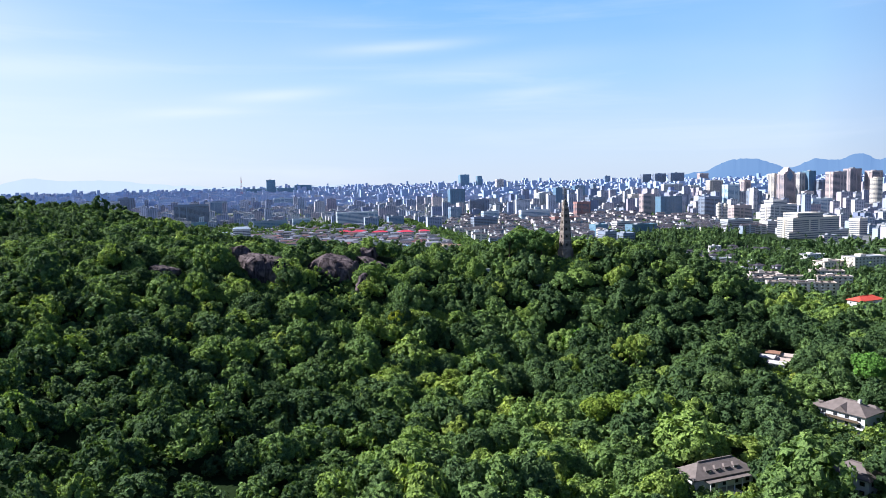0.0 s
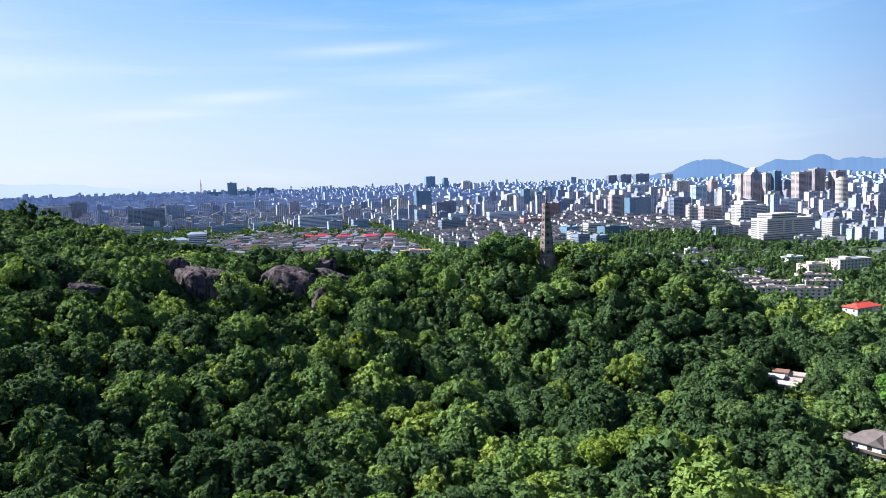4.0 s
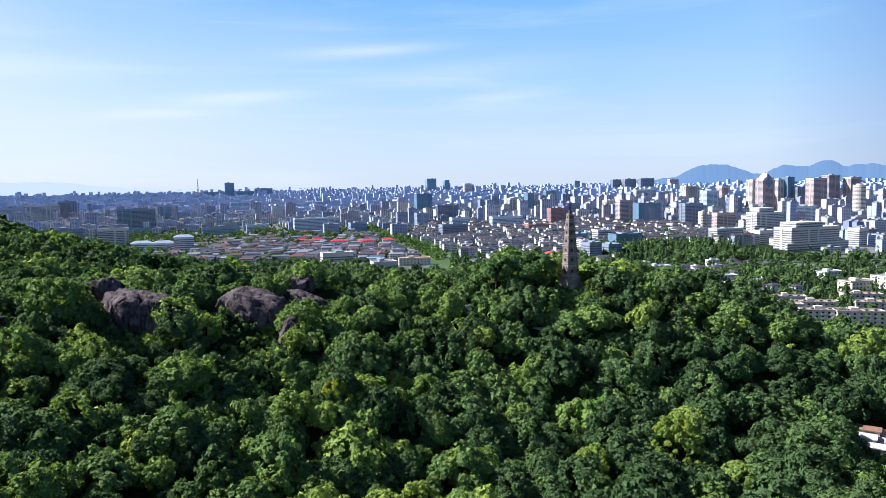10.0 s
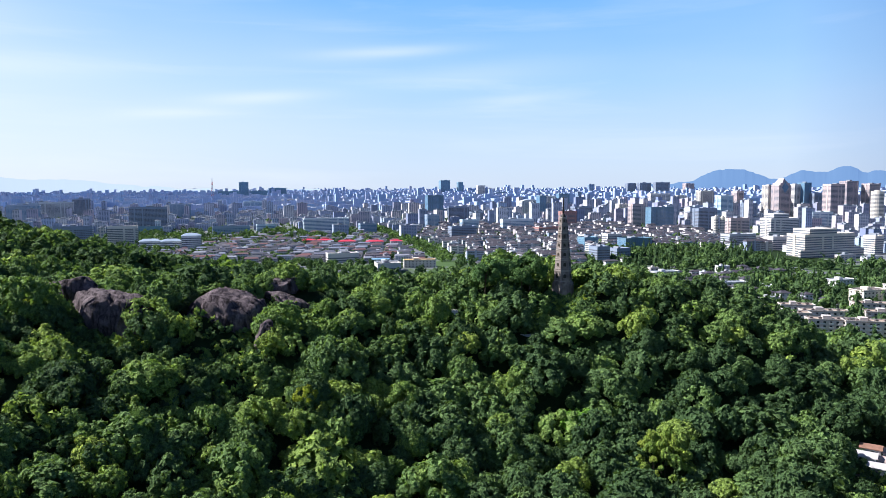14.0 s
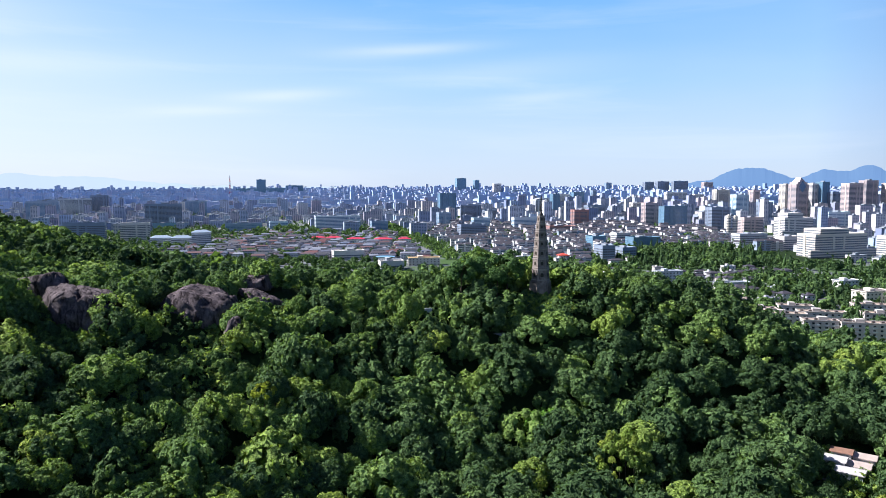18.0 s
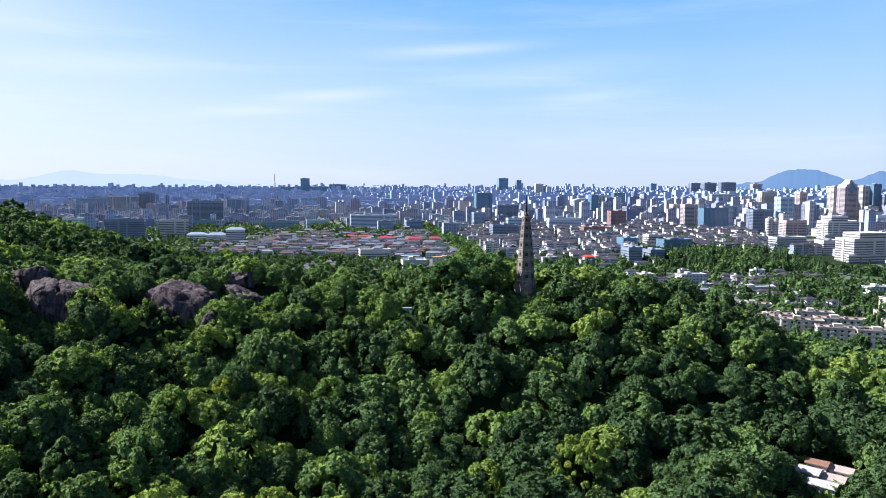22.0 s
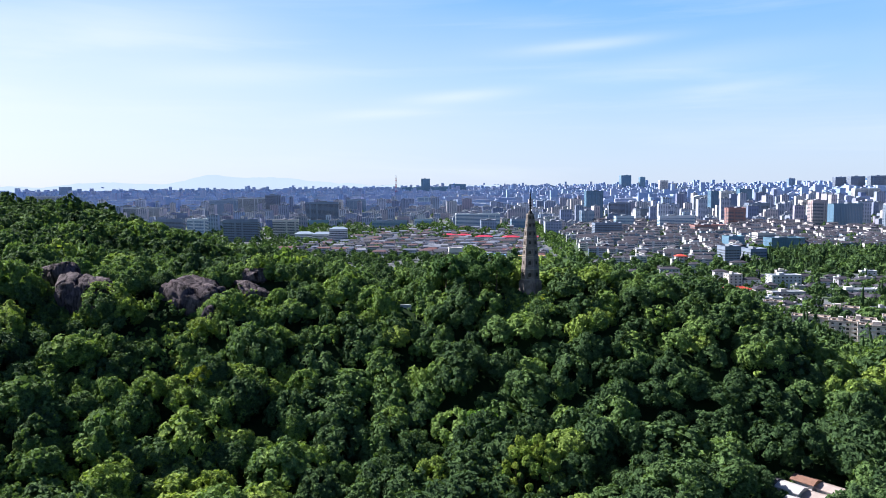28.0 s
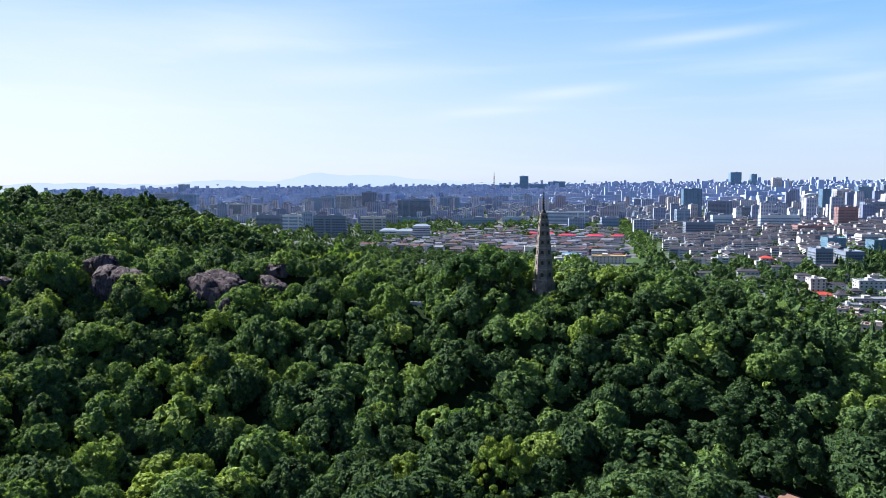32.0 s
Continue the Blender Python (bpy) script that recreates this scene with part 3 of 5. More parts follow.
def young(x, y):
    for x0, y0, x1, y1, w in LOW:
        dx, dy = x1 - x0, y1 - y0
        u = min(1.0, max(0.0, ((x - x0) * dx + (y - y0) * dy) / (dx * dx + dy * dy)))
        if math.hypot(x - x0 - u * dx, y - y0 - u * dy) < w:
            return True
    return False


CLEAR = []  # x, y, radius kept free of trees


def clear(x, y, r):
    CLEAR.append((x, y, r))


def free(x, y):
    return all((x - a) ** 2 + (y - b) ** 2 > r * r for a, b, r in CLEAR)


# ---- pagoda on the ridge ----
PAGODA = (82.5, 481.0, 60.2)
clear(82.5, 479, 9)
low(82, 474, 78, 458, 9)
low(82, 474, 88, 456, 9)


def pagoda():
    top = new("brick_pagoda")
    top.location = PAGODA
    tagged(top, "slender hexagonal brick pagoda with seven tiers and iron spire", "pagoda")
    turn = radians(4)

    def ring(name, solids, mat, label=""):
        v, f = join(*solids)
        return mesh_object(name, v, f, mat, top, label)

    ring("base", [cyl(0, 0, 5.6, 5.4, -6, 0.8, 6, turn), cyl(0, 0, 5.0, 4.9, 0.8, 1.6, 6, turn)], old_brick, "stone-edged brick plinth")
    z, heights = 1.6, (6.0, 5.2, 4.8, 4.4, 4.1, 3.8, 3.6)
    total = sum(heights)
    for k, h in enumerate(heights):
        def rad(zz):
            u = (zz - 1.6) / total
            return 4.5 - 1.75 * u - 1.05 * u ** 2.5
        r0, r1 = rad(z), rad(z + h - 0.9)
        tier = ring("tier", [cyl(0, 0, r0, r1, z, z + h - 0.9, 6, turn)], old_brick)
        # stepped cornice
        base, prof = z + h - 0.9, []
        for i, out in enumerate((0.06, 0.15, 0.25, 0.16, 0.07)):
            prof += [(r1 + out, base + 0.16 * i), (r1 + out, base + 0.16 * i + 0.155)]
        v, f = lathe(prof, 6, turn)
        mesh_object("cornice", v, f, ledge_brick, tier, "brick cornice paler than the wall")
        mesh_object("ledge", *lathe([(r0 + 0.08, z + 0.25), (r0 + 0.12, z + 0.4), (r0 + 0.08, z + 0.55), (r0 + 0.03, z + 0.7)], 6, turn), ledge_brick, tier, "pale worn brick ledge")
        for s in range(6):
            a = turn + math.pi / 6 + s * math.pi / 3
            rm = (r0 + r1) / 2 * math.cos(math.pi / 6)
            w, hh = 0.17 * r0, 0.2 * h
            v, f = box(-0.12, 0.06, -w, w, -hh / 2, hh / 2)
            arch = cyl(0, 0, w, w, -0.12, 0.06, 10)
            av = [(p[2], p[0], p[1] + hh / 2) for p in arch[0]]
            v, f = join((v, f), (av, arch[1]))
            # no recess: its shade is put in as a dark panel on the wall
            niche = mesh_object("niche", v, f, niche_dark, tier, "arched panel, dark for the shade inside a niche")
            niche.location = (rm * math.cos(a), rm * math.sin(a), z + h * 0.42)
            niche.rotation_euler = (0, 0, a)
            sill = mesh_object("niche_sill", *box(-0.1, 0.16, -w - 0.15, w + 0.15, -hh / 2 - 0.2, -hh / 2), old_brick, tier)
            sill.location, sill.rotation_euler = niche.location, niche.rotation_euler
        z += h
    spire = ring("spire", [cyl(0, 0, 1.3, 0.9, z - 0.2, z + 0.8, 12), cyl(0, 0, 0.9, 0.45, z + 0.8, z + 1.5, 12), cyl(0, 0, 0.36, 0.2, z + 1.4, z + 9.6, 8), cyl(0, 0, 0.36, 0.05, z + 8.4, z + 10.1, 8)], iron, "dark iron spire with rings")
    for i in range(7):
        r = 0.95 - 0.085 * i
        v, f = join(cyl(0, 0, r, r, z + 2.2 + 0.75 * i, z + 2.42 + 0.75 * i, 14))
        mesh_object("spire_ring", v, f, iron, spire)
    v, f = join(cyl(0, 0, 0.2, 0.55, z + 7.5, z + 7.75, 12), cyl(0, 0, 0.55, 0.12, z + 7.75, z + 8.1, 12))
    mesh_object("canopy", v, f, iron, spire)


pagoda()


# ---- boulders on the ridge ----
def boulder(x, y, z, rx, ry, rz, turn, seed, label, dip=0.0, cuts=3, rough=1.0):
    """A weathered dome: rounded, with gullies running down it and a rough skin."""
    b = bmesh.new()
    bmesh.ops.create_icosphere(b, subdivisions=5, radius=1)
    off = Vector((seed * 3.1, seed * 1.7, seed * 0.9))
    rng = random.Random(seed)
    planes = [(Vector((rng.gauss(0, 1), rng.gauss(-0.5, 1), rng.gauss(0.2, 0.8))).normalized(), rng.uniform(0.5, 0.8)) for _ in range(cuts)]
    for v in b.verts:
        p = v.co.copy()
        d = 0.24 * noise.noise(p * 1.1 + off) + 0.09 * noise.noise(p * 2.4 + off) + 0.02 * noise.noise(p * 7 + off) - 0.025 * abs(noise.noise(p * 14 + off)) + 0.01 * noise.noise(p * 26 + off)
        gully = abs(noise.noise(Vector((p.x * 2.1, p.y * 2.1, p.z * 0.35)) + off * 2))
        d -= 0.13 * max(0, 0.12 - gully) / 0.12
        rill = abs(noise.noise(Vector((p.x * 5.2, p.y * 5.2, p.z * 0.8)) + off))
        d -= 0.04 * max(0, 0.1 - rill) / 0.1
        d *= rough
        p = p * (1 + 0.6 * d)
        for way, far in planes:
            over = p.dot(way) - far
            if over > 0:
                p -= way * over * 0.9
        v.co = p * (1 + 0.4 * d)
    me = bpy.data.meshes.new("boulder")
    b.to_mesh(me)
    b.free()
    for p in me.polygons:
        p.use_smooth = True
    me.materials.append(rock_stone)
    ob = new("boulder", me)
    ob.matrix_basis = pose(x, y, z, 0, dip, turn) @ Matrix.Diagonal((rx, ry, rz, 1))
    tagged(ob, label, "rock", "boulders on the ridge")


boulder(-69, 430, 50, 19, 14, 17.5, 10, 1, "large rounded purplish-brown rock outcrop among hillside trees", 0, 0)
boulder(-47, 446, 56.5, 11, 7.5, 5.5, -15, 2, "sloping purplish-brown rock slab among hillside trees", 16)
boulder(-49, 455, 64.5, 7, 6, 4.6, 0, 3, "rounded brown boulder perched on a rock slab")
boulder(-108, 402, 61.5, 21, 9, 12, -32, 5, "broad fractured purplish-brown rock ridge among hillside trees", 12, 5, 1.7)
boulder(-119, 409, 68.5, 8, 6, 7.4, -10, 4, "angular purplish-brown crag on a rock ridge", 0, 6, 1.5)
boulder(-129, 412, 68.5, 9, 5, 4.6, 0, 6, "weathered brown rock beside a crag", 0, 5, 1.5)
boulder(-100, 409, 64.5, 11, 4.5, 5, -28, 9, "cracked brown rock slab behind a rock ridge", 16, 5, 1.5)
boulder(-49, 411, 49, 4.5, 4.5, 8, 30, 7, "small brown rock below the outcrop", 20)
boulder(-150, 375, 64, 8, 7, 6, 30, 8, "dark brown rock face between trees")
for cx, cy, cr in ((-66, 426, 17), (-64, 412, 15), (-62, 400, 11), (-41, 440, 11), (-40, 430, 8), (-43, 448, 9), (-113, 401, 6), (-101, 394, 6), (-93, 391, 5), (-97, 386, 5), (-129, 406, 9), (-97, 405, 9), (-50, 405, 6), (-150, 369, 8)):
    clear(cx, cy, cr)
low(-64, 415, -54, 378, 15)
low(-41, 440, -33, 420, 10)
low(-106, 394, -97, 384, 12)
low(-136, 401, -112, 395, 8)


# ---- city ----
STYLE_WORDS = {
    "white": "white-tiled %s with dark window bands", "hipwhite": "white plastered %s with blue-grey hipped roof", "cream": "cream stone-clad %s with window bands",
    "pale": "pale grey concrete %s with window bands", "pink": "pinkish tiled %s with window bands", "brown": "dark brown stone-clad %s with window bands",
    "brick": "red brick %s with flat roof", "bluegrey": "bluish-grey panelled %s with window bands", "paleblue": "pale blue panelled %s with glass bands",
    "glass": "blue glass curtain-wall %s with flat roof", "teal": "teal glass %s with flat roof", "dark": "dark grey %s with window bands", "bluewhite": "long white and blue %s with window bands",
}
FOOT = []
shared = {}


def shared_mesh(key, make, mat):
    if key not in shared:
        v, f = make()
        me = bpy.data.meshes.new(key[0])
        me.from_pydata(v, [], f)
        me.materials.append(mat)
        shared[key] = me
    return shared[key]


def tower(x, y, w, d, h, style, roof, turn=18.0):
    FOOT.append((x, y, max(w, d) * 0.62))
    z = float(terrain(x, y))
    h = max(h - z, 12.0)
    words = "tower" if h > 45 else "office block"
    top = new("tower_block" if h > 45 else "office_block")
    top.matrix_basis = pose(x, y, z, 0, 0, turn)
    tagged(top, STYLE_WORDS[style] % words, "building")
    wall = WALLS[style]
    pane = blue_pane if style in ("glass", "teal", "paleblue", "bluewhite", "bluegrey") else dark_pane
    X, Y = w / 2, d / 2
    if roof == "drum":
        r = min(w, d) / 2
        v, f = cyl(0, 0, r, r, -2, h, 20)
        mesh_object("body", v, f, wall, top)
        for k in range(int(h / 3.4) - 1):
            o = new("window_band", shared_mesh(("window_band", r, "drum"), lambda: cyl(0, 0, r + 0.06, r + 0.06, 0, 1.6, 20), pane))
            o.parent, o.location = top, (0, 0, 2 + 3.4 * k)
        mesh_object("roof", *join(cyl(0, 0, r + 0.4, r + 0.4, h, h + 1.0, 20), cyl(0, 0, r * 0.5, r * 0.5, h + 1, h + 4, 14)), wall, top)
        return
    tall = h if roof != "stepped" else h * 0.8
    mesh_object("body", *box(-X, X, -Y, Y, -2, tall), wall, top)
    if roof == "stepped":
        mesh_object("upper_storey", *box(-X * 0.75, X * 0.35, -Y * 0.8, Y, tall, h), wall, top)
        podium = mesh_object("podium", *box(-X * 1.25, X * 1.3, -Y * 1.25, -Y - 0.2, -2, h * 0.3), wall, top)
        for k in range(max(1, int(h * 0.3 / 3.6))):
            mesh_object("window_band", *box(-X * 1.25 - 0.12, X * 1.3 + 0.12, -Y * 1.25 - 0.12, -Y - 0.3, 1.6 + 3.6 * k, 3.3 + 3.6 * k), pane, podium)
        for k in range(max(1, int((h - tall) / 3.6))):
            mesh_object("window_band", *box(-X * 0.75 - 0.12, X * 0.35 + 0.12, -Y * 0.8 - 0.12, Y - 0.4, tall + 1.2 + 3.6 * k, tall + 2.8 + 3.6 * k), pane, top)
    if roof == "curved":
        mesh_object("curved_roof", [(-X, -Y, h), (-X * 0.4, -Y, h + 5), (X * 0.4, -Y, h + 5), (X, -Y, h), (-X, Y, h), (-X * 0.4, Y, h + 5), (X * 0.4, Y, h + 5), (X, Y, h)], [(0, 3, 2, 1), (4, 5, 6, 7), (0, 1, 5, 4), (1, 2, 6, 5), (2, 3, 7, 6)], wall, top)
    n = max(1, int((tall - 3) / 3.4))
    for k in range(n):
        o = new("window_band", shared_mesh(("window_band", w, d, pane.name), lambda: box(-X - 0.12, X + 0.12, -Y - 0.12, Y + 0.12, 0, 1.65), pane))
        o.parent, o.location = top, (0, 0, 2.2 + 3.4 * k)
    if tall > 30 and style not in ("glass", "teal"):
        rp = random.Random(int(x) * 17 + int(y))
        for u in sorted(rp.sample((-0.72, -0.3, 0.1, 0.5, 0.8), 2)):
            mesh_object("pier", *box(u * X - 1.6, u * X + 1.6, -Y - 0.7, -Y - 0.02, -2, tall - rp.uniform(0, 4)), wall, top, "blank vertical wall strip")
        u = rp.uniform(-0.4, 0.4)
        mesh_object("side_pier", *box(-X - 0.7, -X - 0.02, u * Y - 1.8, u * Y + 1.8, -2, tall), wall, top, "blank vertical wall strip")
    if roof == "hip":
        mesh_object("roof", *hip(-X, X, -Y, Y, h + 0.3, h + 4.5, 1.0), WALLS["bluegrey"], top, "blue-grey hipped roof")
    elif roof == "pyramid":
        mesh_object("roof", *join(box(-X * 0.8, X * 0.8, -Y, Y, h, h + 6), ([(-X * 0.5, -Y, h + 6), (X * 0.5, -Y, h + 6), (X * 0.5, Y, h + 6), (-X * 0.5, Y, h + 6), (0, -Y * 0.6, h + 20), (0, Y * 0.6, h + 20)], [(0, 1, 4), (1, 2, 5, 4), (2, 3, 5), (3, 0, 4, 5)])), wall, top)
        mesh_object("gable_glass", [(-X * 0.6, -Y - 0.3, h - 6), (0, -Y - 0.3, h - 24), (X * 0.6, -Y - 0.3, h - 6), (0, -Y - 0.3, h + 10), (0, -Y + 0.3, h - 6)], [(0, 1, 2, 3), (0, 4, 1), (1, 4, 2), (2, 4, 3), (3, 4, 0)], blue_pane, top, "diamond-shaped blue glass panel")
    else:
        rail = [box(-X - 0.2, X + 0.2, -Y - 0.2, -Y + 0.3, tall, tall + 1.2), box(-X - 0.2, X + 0.2, Y - 0.3, Y + 0.2, tall, tall + 1.2), box(-X - 0.2, -X + 0.3, -Y + 0.3, Y - 0.3, tall, tall + 1.2), box(X - 0.3, X + 0.2, -Y + 0.3, Y - 0.3, tall, tall + 1.2)]
        if roof != "curved":
            mesh_object("parapet", *join(*rail), wall, top)
        rr = random.Random(int(x) * 31 + int(y))
        if roof == "flat":
            a, c = rr.uniform(-0.5, 0.1) * X, rr.uniform(0.25, 0.5) * X
            mesh_object("roof_plant", *join(box(a, a + c, -Y * 0.5, Y * 0.5, tall, tall + rr.uniform(2.5, 5)), box(a + c + 1, a + c + 3, -Y * 0.2, Y * 0.3, tall, tall + 1.8)), flat_roof, top)


tower(-573, 1522, 53, 16, 39, 'white', 'flat')
tower(-483, 1422, 36, 16, 17, 'hipwhite', 'hip')
tower(-443, 1417, 36, 16, 17, 'hipwhite', 'hip')
tower(-401, 1399, 33, 16, 28, 'hipwhite', 'hip')
tower(-1264, 2466, 73, 22, 69, 'bluegrey', 'flat')
tower(-1201, 2451, 50, 20, 72, 'pale', 'flat')
tower(-1125, 2400, 53, 20, 73, 'pale', 'flat')
tower(-1119, 2504, 54, 24, 82, 'dark', 'flat')
tower(-752, 2115, 97, 24, 62, 'dark', 'flat')
tower(-760, 2282, 13, 14, 64, 'white', 'flat')
tower(-824, 2582, 69, 22, 62, 'bluegrey', 'flat')
tower(-1129, 4288, 116, 30, 101, 'teal', 'flat')
tower(-1029, 4246, 52, 25, 152, 'teal', 'flat')
tower(-937, 4212, 102, 30, 103, 'teal', 'flat')
tower(-860, 4360, 102, 30, 118, 'teal', 'flat')
tower(-694, 3079, 83, 25, 60, 'paleblue', 'flat')
tower(-641, 3539, 56, 25, 62, 'white', 'flat')
tower(-690, 1953, 67, 18, 16, 'teal', 'flat')
tower(-464, 1889, 89, 20, 19, 'bluegrey', 'flat')
tower(-401, 1988, 47, 18, 18, 'paleblue', 'flat')
tower(-231, 1888, 110, 22, 37, 'bluewhite', 'flat')
tower(-133, 1937, 42, 25, 21, 'bluegrey', 'flat')
tower(-110, 1191, 46, 20, 13, 'white', 'flat')
tower(-34, 1040, 31, 16, 13, 'white', 'flat')
tower(32, 2027, 33, 24, 39, 'bluegrey', 'flat')
tower(131, 4453, 59, 40, 158, 'teal', 'flat')
tower(225, 4444, 30, 30, 147, 'teal', 'flat')
tower(113, 2243, 60, 22, 54, 'dark', 'flat')
tower(126, 1929, 45, 20, 29, 'paleblue', 'flat')
tower(178, 2405, 41, 20, 33, 'dark', 'flat')
tower(329, 4145, 45, 26, 124, 'white', 'flat')
tower(388, 4243, 31, 22, 108, 'cream', 'flat')
tower(464, 4343, 73, 26, 77, 'bluegrey', 'flat')
tower(366, 2523, 66, 26, 65, 'pale', 'curved')
tower(247, 1927, 86, 18, 30, 'bluewhite', 'flat')
tower(301, 1767, 68, 30, 17, 'brick', 'flat')
tower(473, 2784, 53, 24, 78, 'white', 'flat')
tower(527, 2767, 44, 24, 86, 'glass', 'flat')
tower(581, 2748, 16, 19, 92, 'bluegrey', 'flat')
tower(257, 1114, 20, 23, 26, 'dark', 'flat')
tower(292, 1141, 22, 25, 21, 'dark', 'flat')
tower(345, 1381, 28, 20, 26, 'white', 'flat')
tower(354, 1272, 50, 24, 26, 'glass', 'flat')
tower(296, 1355, 26, 24, 22, 'teal', 'flat')
tower(630, 1619, 9, 10, 45, 'cream', 'drum')
tower(643, 1617, 10, 10, 43, 'cream', 'drum')
tower(720, 1722, 52, 22, 37, 'pink', 'flat')
tower(558, 1349, 57, 22, 26, 'pale', 'flat')
tower(604, 1307, 33, 20, 24, 'white', 'flat')
tower(759, 1605, 73, 30, 52, 'white', 'stepped')
tower(955, 1809, 64, 30, 46, 'paleblue', 'flat')
tower(611, 1186, 97, 34, 45, 'cream', 'stepped')
tower(725, 1237, 18, 21, 29, 'cream', 'flat')
tower(1053, 2257, 27, 26, 112, 'cream', 'flat')
tower(1055, 2186, 44, 30, 112, 'brown', 'pyramid')
tower(1122, 2238, 22, 24, 113, 'white', 'flat')
tower(1149, 2232, 27, 26, 118, 'glass', 'flat')
tower(1156, 2092, 50, 28, 113, 'pink', 'flat')
tower(1304, 2266, 46, 28, 122, 'brown', 'flat')
tower(1366, 2256, 44, 28, 114, 'pink', 'flat')
tower(1166, 1913, 38, 30, 93, 'cream', 'drum')
tower(1182, 2223, 46, 26, 87, 'dark', 'flat')
tower(1219, 4276, 59, 30, 132, 'dark', 'flat')
tower(1293, 4253, 77, 30, 134, 'dark', 'flat')
tower(1384, 4224, 95, 30, 136, 'dark', 'flat')
tower(1524, 4173, 60, 28, 128, 'pink', 'flat')
tower(936, 2452, 53, 24, 95, 'cream', 'flat')
tower(851, 2101, 42, 26, 83, 'paleblue', 'flat')
tower(968, 2278, 26, 24, 94, 'pink', 'flat')
tower(683, 1816, 53, 24, 57, 'dark', 'flat')
tower(612, 1927, 68, 24, 57, 'glass', 'flat')
tower(570, 1988, 37, 22, 64, 'pink', 'flat')
tower(598, 2227, 31, 22, 59, 'cream', 'flat')
tower(1003, 3114, 98, 22, 81, 'white', 'flat')
tower(998, 4330, 36, 22, 128, 'bluegrey', 'flat')
tower(889, 2030, 34, 24, 64, 'dark', 'flat')
tower(1188, 3367, 50, 22, 70, 'cream', 'flat')
tower(-1184, 2280, 88, 22, 67, 'bluegrey', 'flat')
tower(-2393, 2794, 122, 40, 81, 'pale', 'flat')
tower(-1863, 2364, 78, 30, 78, 'bluegrey', 'flat')
tower(-1448, 2151, 189, 26, 47, 'pale', 'flat')
tower(-994, 1720, 66, 22, 30, 'dark', 'flat')
tower(-821, 1576, 43, 20, 38, 'bluewhite', 'flat')
tower(-631, 1442, 69, 24, 43, 'dark', 'flat')
tower(41, 2221, 49, 26, 88, 'glass', 'flat')
tower(378, 2348, 23, 24, 84, 'glass', 'flat')
tower(477, 2227, 58, 26, 52, 'dark', 'flat')
tower(385, 1971, 43, 22, 47, 'brick', 'flat')
tower(92, 1632, 56, 24, 28, 'dark', 'flat')
tower(-2762, 3316, 57, 26, 123, 'bluegrey', 'flat')


# ---- four-storey apartment rows ----
def apartment(w, wall, roof_mat, label, pitched=True):
    top = new("apartment_block")
    X, Y, h = w / 2, 4.8, 12.5
    mesh_object("body", *box(-X, X, -Y, Y, -1, h), wall, top)
    mesh_object("stairwell", *box(-2, 2, -Y - 1.0, -Y - 0.01, -1, h + 1.5), wall, top)
    if pitched:
        mesh_object("roof", *hip(-X, X, -Y, Y, h + 0.3, h + 2.8, 0.6, 1.5), roof_mat, top)
    else:
        mesh_object("roof", *box(-X - 0.4, X + 0.4, -Y - 0.4, Y + 0.4, h, h + 0.5), roof_mat, top)
        mesh_object("roof_hut", *box(-X * 0.3, X * 0.1, -2.5, 2.5, h + 0.5, h + 3.6), wall, top)
    for k in range(4):
        o = new("window_band", shared_mesh(("window_band", w, "flats"), lambda: box(-X + 0.7, X - 0.7, -Y - 0.1, Y + 0.1, 0, 1.5), dark_pane))
        o.parent, o.location = top, (0, 0, 0.9 + 2.95 * k)
    tagged(top, label, "apartment block", "rows of four-storey apartment blocks")
    return top


def crowded(x, y, r):
    return any((x - a) ** 2 + (y - b) ** 2 < (r + c) ** 2 for a, b, c in FOOT)


city_rng = np.random.default_rng(21)


BEYOND = []


dusty_wall = plain("dusty_white_render", (0.68, 0.66, 0.67), 0.85, 0.25, 0.15)


def apartment_rows():
    kinds = [apartment(26, dusty_wall, low_roof, "dusty white four-storey apartment block with grey tiled roof"), apartment(21, WALLS["pale"], low_roof, "pale grey four-storey apartment block with dark tiled roof"), apartment(30, WALLS["bluegrey"], low_roof, "bluish-grey four-storey apartment block with dark roof"), apartment(18, white_wall, flat_roof, "white four-storey apartment block with flat concrete roof", False)]
    spots = []
    for v in np.arange(1120, 2080, 25):
        for u in np.arange(-20, 620, 34):
            x, y = u + (v - 1120) * 0.06 + city_rng.uniform(-9, 9), v - u * 0.1 + city_rng.uniform(-6, 6)
            if x < 45 - (y - 1300) * 0.19 + 20 or crowded(x, y, 8):
                continue
            if y < 1250 and x > 240:
                continue
            spots.append((x, y))
    for x, y in spots[290:]:
        FOOT.append((x, y, 10))
        BEYOND.append((x, y, float(city_rng.uniform(15, 27)), float(city_rng.uniform(9, 12)), float(city_rng.uniform(8, 17)), 12 + float(city_rng.uniform(-5, 5)) + (90 if city_rng.random() < 0.2 else 0)))
    for k, (x, y) in enumerate(spots[:290]):
        FOOT.append((x, y, 10))
        src = kinds[int(city_rng.choice(4, p=[0.36, 0.34, 0.16, 0.14]))]
        copy_thing(src, pose(x, y, float(terrain(x, y)), 0, 0, 12 + city_rng.uniform(-5, 5) + (90 if city_rng.random() < 0.2 else 0)) @ Matrix.Diagonal((city_rng.uniform(0.8, 1.1), 1, city_rng.uniform(0.62, 1.2), 1)))
    for src in kinds:
        for o in (*src.children_recursive, src):
            bpy.data.objects.remove(o)


apartment_rows()

